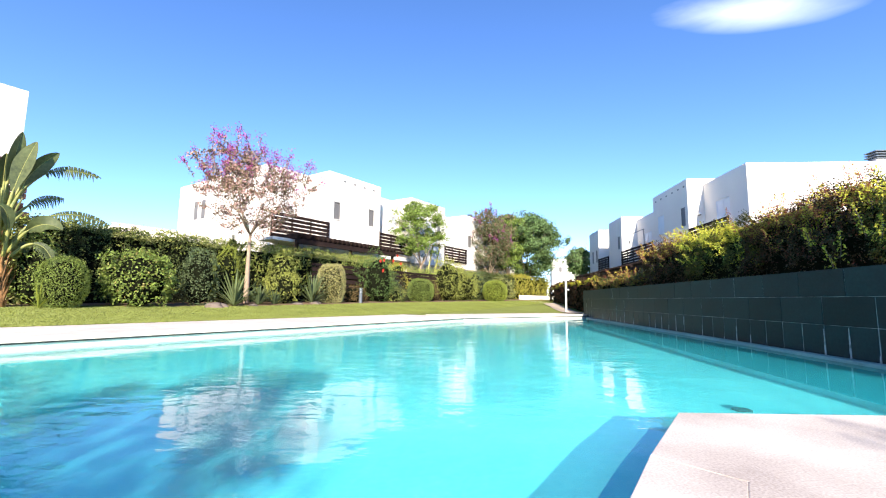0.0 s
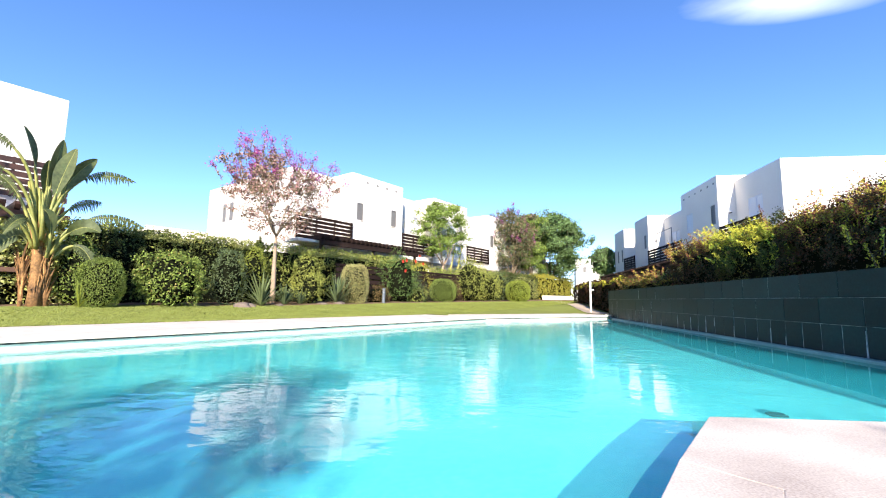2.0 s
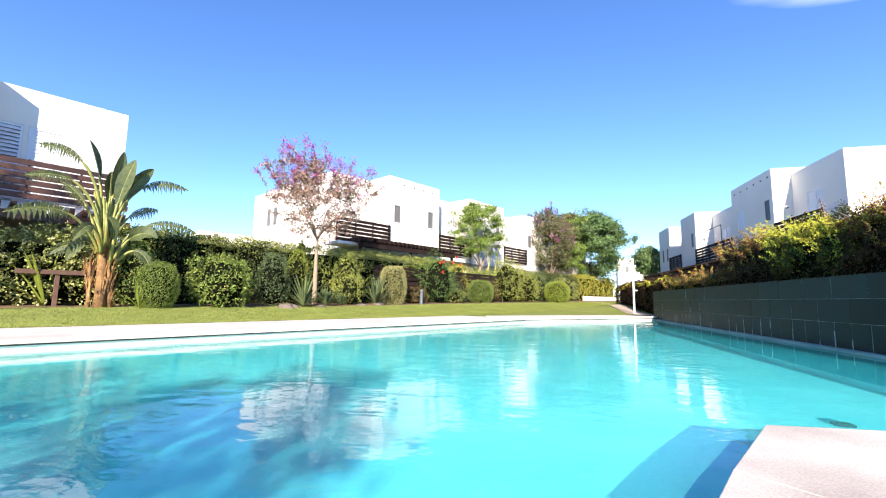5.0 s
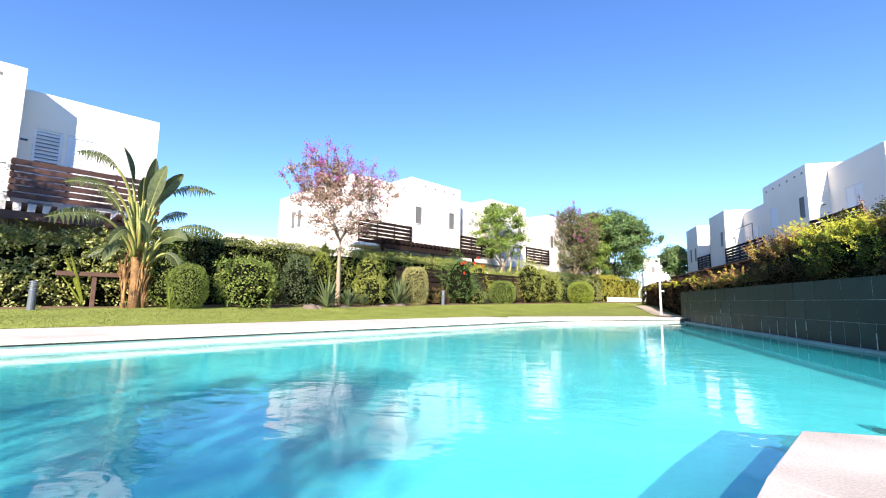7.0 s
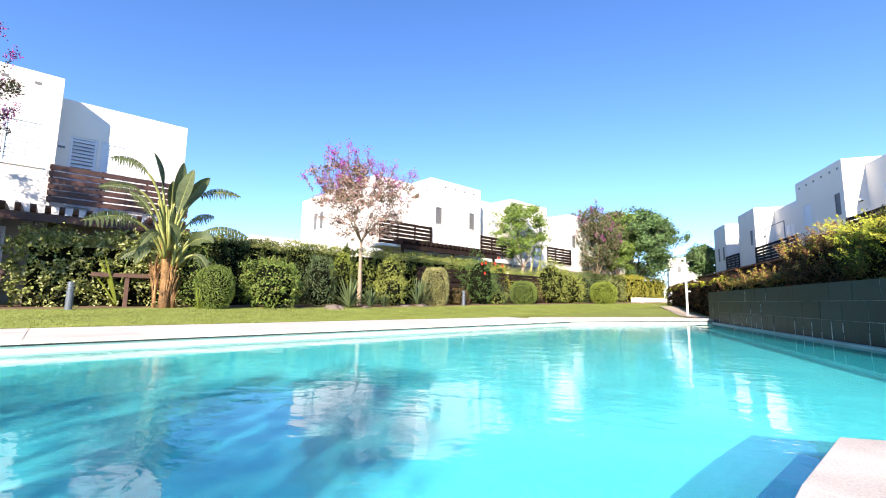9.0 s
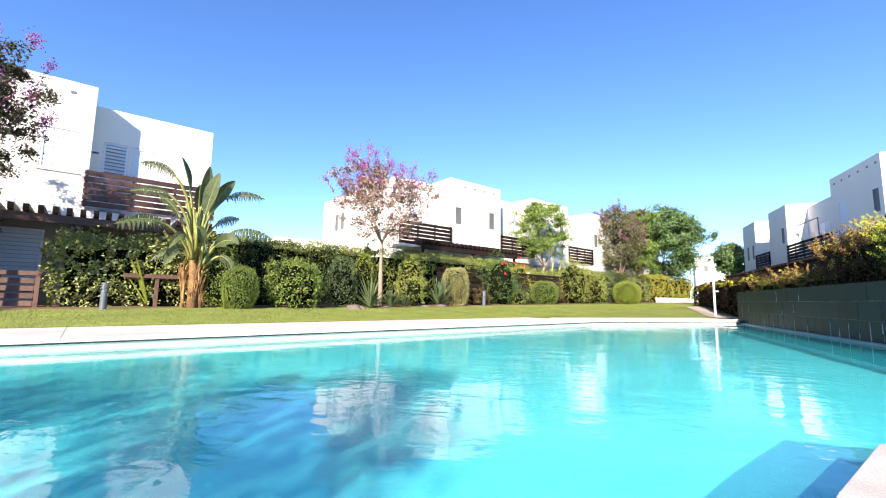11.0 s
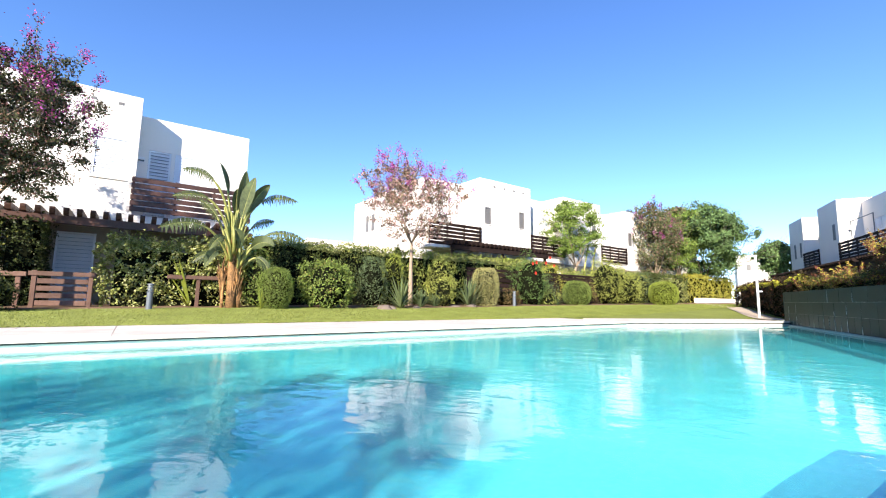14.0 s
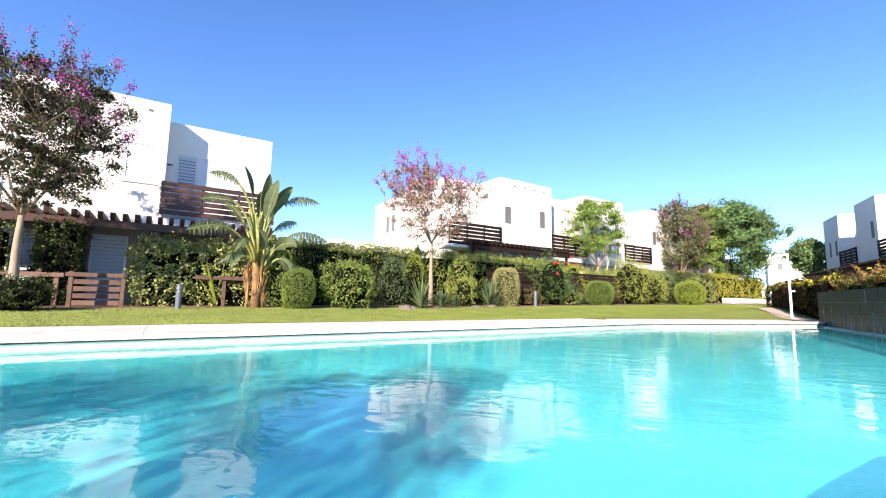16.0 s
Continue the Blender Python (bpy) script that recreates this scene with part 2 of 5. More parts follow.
# light scattered back by the body of the water
cloudy = nd.new("ShaderNodeBsdfDiffuse")
cloudy.inputs["Color"].default_value = (0.13, 0.66, 0.65, 1)
depth_mix = nd.new("ShaderNodeMixShader"); depth_mix.inputs[0].default_value = 0.26
ln.new(rf.outputs[0], depth_mix.inputs[1]); ln.new(cloudy.outputs[0], depth_mix.inputs[2])
ln.new(fr.outputs[0], ms.inputs[0]); ln.new(depth_mix.outputs[0], ms.inputs[1]); ln.new(gl.outputs[0], ms.inputs[2])
ln.new(ms.outputs[0], nd["Material Output"].inputs["Surface"])
M["water"] = water
# the overflow channel beside the wall lies still and reflects the wall
still = water.copy()
still.name = "still_channel_water"
for n_ in still.node_tree.nodes:
    if n_.type == "BUMP":
        n_.inputs["Strength"].default_value = 0.035
    # darker water colours stand in for part of the wall's dark reflection
    if n_.type == "BSDF_DIFFUSE":
        n_.inputs["Color"].default_value = (0.02, 0.25, 0.3, 1)
    if n_.type == "BSDF_REFRACTION":
        n_.inputs["Color"].default_value = (0.16, 0.55, 0.62, 1)
M["still"] = still

# ---------------------------------------------------------------- helpers for shapes
DIR, OUT = Vector((0.5592, 0.8290, 0)), Vector((-0.8290, 0.5592, 0))     # along and behind the garden row
WDIR, WOUT = Vector((0.0802, 0.9968, 0)), Vector((0.9968, -0.0802, 0))   # along and behind the tiled wall


def G(s, p, z=0.0):
    return DIR * s + OUT * p + Vector((0, 0, z))


def Rw(s, q, z=0.0):
    return WDIR * s + WOUT * q + Vector((0, 0, z))


def level(x, y):
    """Height of the lawn."""
    off = max(-0.829 * x + 0.5592 * y - 9.3, -0.586 * x + 0.81 * y - 12.5)
    k = min(1.0, max(0.0, off / 5))
    return min(1.0, max(-0.4, (-0.03 + 0.0165 * y - 0.004 * x) * k * k * (3 - 2 * k)))


def polar(az, dist, z=None):
    x, y = -math.sin(radians(az)) * dist, math.cos(radians(az)) * dist
    return Vector((x, y, level(x, y) if z is None else z))


def on_lawn(v, sink=0.0):
    return Vector((v.x, v.y, level(v.x, v.y) - sink))


def mesh_of(name, bm):
    me = bpy.data.meshes.new(name)
    bm.to_mesh(me)
    bm.free()
    return me


def part(name, bm, material, parent, label="", smooth=False):
    me = bm if isinstance(bm, bpy.types.Mesh) else mesh_of(name, bm)
    if not me.materials:
        me.materials.append(material)
    ob = new(name, me)
    ob.parent = parent
    if smooth:
        me.polygons.foreach_set("use_smooth", [True] * len(me.polygons))
    if label:
        ob["label"] = label
    return ob


def thing(name, place, turn=0.0, label="", category="", group="", kind=""):
    ob = new(name)
    ob.empty_display_size = 0.1
    ob.matrix_basis = pose(*place, 0, 0, turn)
    return tagged(ob, label, category, group, kind)


def box(x0, x1, y0, y1, z0, z1, bevel=0.0, bm=None):
    bm = bm or bmesh.new()
    r = bmesh.ops.create_cube(bm, size=1.0, matrix=Matrix.LocRotScale(((x0 + x1) / 2, (y0 + y1) / 2, (z0 + z1) / 2), None, (x1 - x0, y1 - y0, z1 - z0)))
    if bevel:
        es = {e for v in r["verts"] for e in v.link_edges}
        bmesh.ops.bevel(bm, geom=list(es), offset=bevel, segments=1, affect="EDGES")
    return bm


def tube(points, radii, sides=7, bm=None):
    bm = bm or bmesh.new()
    rings = []
    for i, pnt in enumerate(points):
        ahead = (points[min(i + 1, len(points) - 1)] - points[max(i - 1, 0)]).normalized()
        u = ahead.orthogonal().normalized() if not rings else (u - ahead * u.dot(ahead)).normalized()
        w = ahead.cross(u)
        rings.append([bm.verts.new(pnt + (u * math.cos(a) + w * math.sin(a)) * radii[i]) for a in [math.tau * k / sides for k in range(sides)]])
    for a, b in zip(rings, rings[1:]):
        for k in range(sides):
            bm.faces.new((a[k], a[(k + 1) % sides], b[(k + 1) % sides], b[k]))
    bm.faces.new(rings[0][::-1]); bm.faces.new(rings[-1])
    return bm


def prism(poly, z0, z1):
    bm = bmesh.new()
    lo = [bm.verts.new((x, y, z0)) for x, y in poly]
    hi = [bm.verts.new((x, y, z1)) for x, y in poly]
    bm.faces.new(hi); bm.faces.new(lo[::-1])
    for i in range(len(poly)):
        j = (i + 1) % len(poly)
        bm.faces.new((lo[i], lo[j], hi[j], hi[i]))
    bmesh.ops.recalc_face_normals(bm, faces=bm.faces)
    return bm


rng = np.random.default_rng(7)


def unit(v):
    return v / np.maximum(np.linalg.norm(v, axis=-1, keepdims=True), 1e-6)


def leaf_mesh(name, pts, nrm, length, width, spread=0.9, fold=0.25, droop=0.0):
    """One mesh of many small folded leaves, at pts, facing about nrm."""
    n_ = len(pts)
    nr = unit(nrm + rng.normal(0, spread, (n_, 3)))
    ax = rng.normal(0, 1, (n_, 3)); ax[:, 2] -= droop
    ax = unit(ax - nr * (ax * nr).sum(1, keepdims=True))
    side = np.cross(nr, ax)
    ln_ = (length * rng.uniform(0.6, 1.3, (n_, 1)))
    wd = (width * rng.uniform(0.7, 1.25, (n_, 1)))
    v = np.stack([pts - ax * ln_ / 2, pts + side * wd / 2 + nr * wd * fold, pts + ax * ln_ / 2, pts - side * wd / 2 + nr * wd * fold], 1).reshape(-1, 3)
    me = bpy.data.meshes.new(name)
    me.vertices.add(4 * n_); me.vertices.foreach_set("co", v.ravel())
    me.loops.add(4 * n_); me.loops.foreach_set("vertex_index", np.arange(4 * n_))
    me.polygons.add(n_)
    me.polygons.foreach_set("loop_start", np.arange(0, 4 * n_, 4))
    me.update(calc_edges=True)
    return me


def lumps(pts, scale, amount, seed=0.0):
    return np.array([noise.noise(Vector(q) * scale + Vector((seed, seed * 1.7, 0))) for q in pts]) * amount


def box_shell(lx, ly, lz, per_m2, rough=0.12, lump=1.2, ragged=0.1, seed=1.0):
    """Points and normals on the front, the back, the top and the ends of a block of hedge: x 0..lx, y 0..ly, z 0..lz."""
    pts, nrm = [], []
    for area, face in ((lx * lz, 0), (lx * ly, 1), (ly * lz, 2), (ly * lz, 3), (lx * lz * 0.35, 4)):
        k = int(area * per_m2)
        a, b = rng.random(k), rng.random(k)
        if face == 0: P_, N_ = np.stack([a * lx, 0 * a, b * lz], 1), (0, -1, 0)
        if face == 4: P_, N_ = np.stack([a * lx, 0 * a + ly, b * lz], 1), (0, 1, 0)
        if face == 1: P_, N_ = np.stack([a * lx, b * ly, 0 * a + lz], 1), (0, 0, 1)
        if face == 2: P_, N_ = np.stack([0 * a, a * ly, b * lz], 1), (-1, 0, 0)
        if face == 3: P_, N_ = np.stack([0 * a + lx, a * ly, b * lz], 1), (1, 0, 0)
        pts.append(P_); nrm.append(np.tile(np.array(N_, float), (k, 1)))
    pts, nrm = np.concatenate(pts), np.concatenate(nrm)
    push = lumps(pts, lump, rough * 2, seed) + lumps(pts, lump * 3.5, rough * 1.6, seed + 5) + lumps(pts, lump * 8, rough, seed + 9) + rng.normal(0, 0.03, len(pts))
    tall = (nrm[:, 2] > 0.5) * np.abs(rng.normal(0, ragged, len(pts)))
    pts = pts + nrm * push[:, None]
    pts[:, 2] += tall
    # leaf gaps, more of them low down, bare the filler painted as shade
    keep = lumps(pts, 3.4, 1.0, seed + 20) + 0.7 * lumps(pts, 7.5, 1.0, seed + 30) > -0.08
    keep |= rng.random(len(pts)) < 0.1
    keep &= (pts[:, 2] > 0.3 + 0.2 * rng.random(len(pts))) | (rng.random(len(pts)) < 0.35)
    return pts[keep], nrm[keep]


def round_shell(rx, ry, rz, per_m2, rough=0.08, lump=2.0, power=2.0, seed=1.0, flat=0.0):
    """Points and normals on a rounded bush that stands at z = 0 and is 2 rz high."""
    k = int(4 * math.pi * ((rx * ry + rx * rz + ry * rz) / 3) * per_m2)
    u = unit(rng.normal(0, 1, (k, 3)))
    sup = (np.abs(u) ** power).sum(1) ** (-1 / power)
    P_ = u * sup[:, None]
    N_ = unit(np.sign(P_) * np.abs(P_) ** (power - 1) / np.array([rx, ry, rz]))
    P_ = P_ * np.array([rx, ry, rz]) + (0, 0, rz)
    push = lumps(P_, lump, rough * 2, seed) + lumps(P_, lump * 3, rough * 1.5, seed + 3) + lumps(P_, lump * 7, 0.03 + rough * 0.6, seed + 7) + rng.normal(0, 0.02, k)
    P_ = P_ + N_ * push[:, None]
    keep = P_[:, 2] > 0.0
    # thinned leaves show the near-black filler in place of real shade
    if rough > 0.03:
        keep &= (lumps(P_, 4.0, 1.0, seed + 20) + 0.7 * lumps(P_, 9.0, 1.0, seed + 30) > -0.2) | (rng.random(len(P_)) < 0.12)
        keep &= (P_[:, 2] > rz * 0.3) | (rng.random(len(P_)) < 0.3)
    return P_[keep], N_[keep]


def hedge(place, turn, lx, ly, lz, mat, label, per=420, size=(0.085, 0.055), rough=0.1, ragged=0.1, seed=1.0, spread=1.0, crest=None, shoots=0):
    per, size = per * 1.7, (size[0] * 0.82, size[1] * 0.82)
    h = thing("hedge", place, turn, label, "hedge")
    P_, N_ = box_shell(lx, ly, lz, per, rough, 1.2, ragged, seed)
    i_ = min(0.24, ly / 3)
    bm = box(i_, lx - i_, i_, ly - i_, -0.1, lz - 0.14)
    part("shade_filler", bm, M["core"], h, "near-black filler imitating shade inside the hedge")
    part("leaves", leaf_mesh("leaves", P_, N_, *size, spread), M[mat], h)["kind"] = "stuff"
    # crest leaves; a brighter leaf colour here imitates sun on the top
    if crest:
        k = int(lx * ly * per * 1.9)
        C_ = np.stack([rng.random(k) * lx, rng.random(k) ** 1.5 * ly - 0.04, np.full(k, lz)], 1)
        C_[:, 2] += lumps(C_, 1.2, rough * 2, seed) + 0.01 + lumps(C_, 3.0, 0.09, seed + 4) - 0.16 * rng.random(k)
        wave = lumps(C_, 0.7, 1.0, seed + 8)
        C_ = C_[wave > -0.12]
        part("crest", leaf_mesh("crest", C_, np.tile([0, -0.4, 1.0], (len(C_), 1)), size[0] * 0.8, size[1] * 0.7, 0.8), M[crest], h, "young top growth, mostly coloured brighter to imitate sunlight")["kind"] = "stuff"
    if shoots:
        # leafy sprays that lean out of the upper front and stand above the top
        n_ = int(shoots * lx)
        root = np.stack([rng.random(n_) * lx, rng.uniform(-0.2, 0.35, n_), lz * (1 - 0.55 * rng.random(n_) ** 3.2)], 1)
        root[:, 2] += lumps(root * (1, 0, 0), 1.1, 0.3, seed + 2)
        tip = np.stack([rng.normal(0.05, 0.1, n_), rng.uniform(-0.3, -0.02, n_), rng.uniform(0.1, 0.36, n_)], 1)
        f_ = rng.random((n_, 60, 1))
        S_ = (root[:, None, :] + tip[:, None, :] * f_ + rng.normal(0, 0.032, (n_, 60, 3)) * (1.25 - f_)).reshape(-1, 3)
        # the crest colour, brighter than the hedge body, paints sun onto the sprays
        part("sprays", leaf_mesh("sprays", S_, np.tile([0.9, -0.5, 0.4], (len(S_), 1)), size[0] * 0.75, size[1] * 0.62, 0.7), M[crest or mat], h, "young sprays, coloured brighter to imitate sunlight")["kind"] = "stuff"
    return h


def bush(place, rx, ry, rz, mat, label, per=520, size=(0.07, 0.045), rough=0.06, power=2.3, seed=1.0, name="bush", lump=2.2, spread=1.0):
    per, size = per * 1.9, (size[0] * 0.78, size[1] * 0.78)
    if rough > 0.03:
        rough, rx, ry = rough * 1.3, rx * 0.86, ry * 0.86
    b = thing(name, place, 0, label, "bush")
    P_, N_ = round_shell(rx, ry, rz, per, rough, lump, power, seed)
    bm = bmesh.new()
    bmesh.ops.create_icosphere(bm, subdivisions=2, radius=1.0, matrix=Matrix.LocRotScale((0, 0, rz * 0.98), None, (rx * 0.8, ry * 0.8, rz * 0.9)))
    part("shade_filler", bm, M["core"], b, "near-black filler imitating shade inside the bush")
    part("leaves", leaf_mesh("leaves", P_, N_, *size, spread), M[mat], b)["kind"] = "stuff"
    return b

# ---------------------------------------------------------------- ground, pool, deck
POOL = [(1.16, 2.07), (4.515, 2.10), (5.74, 17.3), (0.64, 13.6), (G(-5, 7.05).x, G(-5, 7.05).y), (G(-5, 0.2).x, G(-5, 0.2).y)]
WATER_Z = -0.14

steps = sorted({round(v, 2) for v in [i * 0.8 for i in range(-50, 91)]} | {sgn * 75 * 1.5 ** k for k in range(9) for sgn in (1, -1)})
bm = bmesh.new()
def sunk(x, y):
    off_ = max(-0.829 * x + 0.5592 * y - 9.3, -0.586 * x + 0.81 * y - 12.5)
    return level(x, y) - 0.035 * min(1.0, max(0.0, 1 - off_ / 0.5))


grid = [[bm.verts.new((x, y, sunk(x, y))) for x in steps] for y in steps]
for j in range(len(steps) - 1):
    for i in range(len(steps) - 1):
        cx, cy = (steps[i] + steps[i + 1]) / 2, (steps[j] + steps[j + 1]) / 2
        off = max(-0.829 * cx + 0.5592 * cy - 9.3, -0.586 * cx + 0.81 * cy - 12.5)
        if off < -0.75 and 0.5592 * cx + 0.829 * cy > -6.6 and cy > -9.2 and 0.9968 * cx - 0.0802 * cy < 5.0:
            continue
        bm.faces.new((grid[j][i], grid[j][i + 1], grid[j + 1][i + 1], grid[j + 1][i]))
bmesh.ops.delete(bm, geom=[v for v in bm.verts if not v.link_faces], context="VERTS")
tagged(part("ground", bm, M["ground"], None, smooth=True), "sloping lawn ground with worn olive-green patches", "lawn", kind="structure")

# pool basin: floor and walls, then the water
bm = bmesh.new()
lo = [bm.verts.new((x, y, z)) for (x, y), z in zip(POOL, (-0.3, -0.3, -1.4, -1.4, -1.4, -0.42))]
hi = [bm.verts.new((x, y, -0.10)) for x, y in POOL]
for tri in ((0, 1, 2), (0, 2, 3), (0, 3, 5), (3, 4, 5)):
    bm.faces.new([lo[k] for k in tri])
for i in range(len(POOL)):
    j = (i + 1) % len(POOL)
    bm.faces.new((lo[i], hi[i], hi[j], lo[j]))
tagged(part("pool_basin", bm, M["pool"], None), "turquoise mosaic basin of the swimming pool", "pool", kind="structure")
WEIR_A, WEIR_B = Rw(2.31, 2.66), Rw(15.45, 3.27)
fa, fb = Vector((*POOL[3], 0)), Vector((*POOL[2], 0))
wd_ = (WEIR_B - WEIR_A).normalized()
wn_ = Vector((-wd_.y, wd_.x, 0))
WEIR_B = fa.lerp(fb, (WEIR_A - fa).dot(wn_) / (fb - fa).dot(wn_))
bm = bmesh.new()
main = [POOL[0], tuple(WEIR_A.xy), tuple(WEIR_B.xy), *POOL[3:]]
bm.faces.new([bm.verts.new((x, y, WATER_Z)) for x, y in main])
side = [tuple(WEIR_A.xy), POOL[1], POOL[2], tuple(WEIR_B.xy)]
bm2 = bmesh.new()
bm2.faces.new([bm2.verts.new((x, y, WATER_Z - 0.002)) for x, y in side])
tagged(part("channel_water", bm2, M["still"], None), "still teal water in the overflow channel", "water", kind="structure").visible_shadow = False
w = tagged(part("water", bm, M["water"], None), "clear rippled turquoise pool water", "water", kind="structure")
w.visible_shadow = False


def strip(name, a, b, t0, t1, z0, z1, material, label, category, kind="structure"):
    """A bar along the line a-b, from t0 to t1 metres to its left."""
    a, b = Vector((*a, 0)), Vector((*b, 0))
    u = (b - a).normalized()
    v = Vector((-u.y, u.x, 0))
    poly = [a + v * t0, b + v * t0, b + v * t1, a + v * t1]
    return tagged(part(name, prism([(q.x, q.y) for q in poly], z0, z1), material, None), label, category, kind=kind)


strip("weir", tuple(WEIR_A.xy), tuple(WEIR_B.xy), -0.06, -0.005, -1.45, -0.15, M["pool"], "turquoise mosaic weir between pool and channel", "pool edge")
far_l, far_r, far_w = POOL[4], POOL[3], POOL[2]
strip("pool_rim", far_l, far_r, -0.012, 0.03, -0.45, -0.045, M["pool_rim"], "pale mosaic band at the waterline", "pool edge")
strip("pool_rim", far_r, far_w, -0.012, 0.03, -0.45, -0.045, M["pool_rim"], "pale mosaic band at the waterline", "pool edge")
# added dark strip that stands in for the coping's overhang shadow
for a_, b_ in ((far_l, far_r), (far_r, far_w)):
    strip("shadow_strip", a_, b_, -0.014, 0.02, -0.08, -0.05, M["grout_and_shadow"], "dark strip imitating the shadow under the coping", "pool edge")
# added underwater ledge; its pale colour stands in for the rim's reflection
for a_, b_ in ((far_l, far_r), (far_r, far_w)):
    strip("rim_reflection_ledge", a_, b_, -0.95, -0.013, -0.5, -0.26, M["pool_rim"], "added pale ledge imitating the rim's reflection in the water", "pool edge")
# paving round the far sides: slabs in two courses with open joints
def paving(a, b, widths, step, label, z=0.0, trim=(0.0, 0.0), lip=0.07):
    a, b = Vector((*a, 0)), Vector((*b, 0))
    u = (b - a).normalized(); v = Vector((-u.y, u.x, 0)); L_ = (b - a).length
    base = thing("paving", (0, 0, 0), 0, label, "paving", kind="structure")
    t = -lip
    for c, wd in enumerate(widths):
        x = -trim[0] * (t + wd)
        end = L_ + trim[1] * (t + wd)
        while x < end - 0.05:
            x2 = min(end, x + step)
            q = [a + u * x + v * t, a + u * (x2 - 0.004) + v * t, a + u * (x2 - 0.004) + v * (t + wd - 0.004), a + u * x + v * (t + wd - 0.004)]
            bm = prism([(k.x, k.y) for k in q], z - 0.055, z)
            es = [e for e in bm.edges if all(vv.co.z > z - 0.01 for vv in e.verts)]
            bmesh.ops.bevel(bm, geom=es, offset=0.004, segments=1, affect="EDGES")
            part("paving_slab", bm, M["stone"], base)
            x = x2
        t += wd
    return base


paving(far_l, far_r, (0.6, 0.85, 0.85), 1.2, "pale stone paving along the pool and lawn", 0.0, (0, -0.12))
paving(far_r, far_w, (0.55, 0.7, 0.6), 1.2, "pale stone paving at the pool's narrow end", 0.004, (0.14, 0.1))
strip("paving_bed", far_l, far_r, -0.0, 2.25, -0.3, -0.05, M["stone"], "concrete bed under the paving", "paving")
strip("paving_bed", far_r, far_w, -0.0, 1.8, -0.3, -0.054, M["stone"], "concrete bed under the paving", "paving")
strip("paving_bed", (G(-5, 0.2).x, G(-5, 0.2).y), far_l, 0.0, 3.0, -0.3, -0.01, M["stone"], "pale paving at the pool's end", "paving")

# near deck: rounded coping stones and slabs
deck = thing("deck", (0, 0, 0), 0, "pale stone deck with coping at the pool", "deck", kind="structure")


def slab(poly, z, top=0.018, name="deck_slab", h=0.07):
    bm = prism(poly, z - h, z)
    es = [e for e in bm.edges if all(vv.co.z > z - 0.01 for vv in e.verts)]
    bmesh.ops.bevel(bm, geom=es, offset=top, segments=3, affect="EDGES", profile=0.6)
    return part(name, bm, M["stone_near"], deck)


K_, Wc = Vector((1.16, 2.07)), Vector((4.50, 2.10))
pd, po = Vector((DIR.x, DIR.y)), Vector((0.829, -0.5592))
gap_ = 0.008
slab([tuple(K_ + Vector((-0.03, 0.05))), (2.95, 2.125), (2.95, 1.2), (0.813, 1.2), (0.905, 1.331), (0.719, 1.544)], 0, 0.005, "coping_stone")
slab([(2.958, 2.125), (4.50, 2.14), (4.45, 1.2), (2.958, 1.2)], 0, 0.005, "coping_stone")
at = 0.74
for i in range(7):
    a, b = K_ - pd * at, K_ - pd * (at + 1.1)
    e = pd * gap_
    first = [(0.716, 1.54), (0.903, 1.327)] if i == 0 else [tuple(a - po * 0.05 - e), tuple(a + po * 0.185 - e)]
    slab([*first, tuple(b + po * 0.185), tuple(b - po * 0.05)][::-1], 0, 0.005, "coping_stone")
    at += 1.1
kin = Vector((0.785, 1.19))


def clipped(poly, normal, limit):
    """The part of a flat convex outline on the near side of a line."""
    out = []
    for a, b in zip(poly, poly[1:] + poly[:1]):
        da, db = limit - a.dot(normal), limit - b.dot(normal)
        if da >= 0:
            out.append(a)
        if da * db < 0:
            out.append(a.lerp(b, da / (da - db)))
    return out


for i in range(-7, 9):
    for j in range(0, 9):
        a = kin - pd * (i * 0.9) + po * (0.02 + j * 0.9)
        q = [a, a - pd * 0.892, a - pd * 0.892 + po * 0.892, a + po * 0.892]
        for normal, limit in ((Vector((0, 1)), 1.192), (Vector((0.9968, -0.0802)), 4.32), (Vector((0, -1)), 8.0)):
            q = clipped(q, normal, limit) if q else q
        size_ = abs(sum(u.x * v.y - v.x * u.y for u, v in zip(q, q[1:] + q[:1]))) / 2 if len(q) > 2 else 0
        if size_ > 0.02:
            slab([tuple(v) for v in q], -0.002, 0.004)
base_poly = [tuple(K_ + Vector((0.02, -0.03))), (4.6, 2.07), (3.9, -9), (-12, -9), tuple(G(-8, 0.2).xy), tuple(G(-5, 0.18).xy)]
tagged(part("deck_bed", prism(base_poly, -0.5, -0.03), M["grout_and_shadow"], None), "mortar bed under the stone deck", "deck", kind="structure")

# ---------------------------------------------------------------- tiled wall beside the pool
wall_t = thing("wall_east", (0, 0, 0), 0, "anthracite tiled retaining wall beside the pool", "wall", kind="structure")
Q0 = 4.34
bm = box(-18.2, 9, Q0 + 0.0045, Q0 + 0.32, -1.6, 0.95)
core = part("wall_core", bm, M["grout"], wall_t, "pale grout behind the tiles")
core.matrix_basis = pose(0, 0, 0, 0, 0, -94.6)
tile_me = {}
courses = [(-0.115, 0.27), (0.27, 0.62), (0.62, 0.962)]
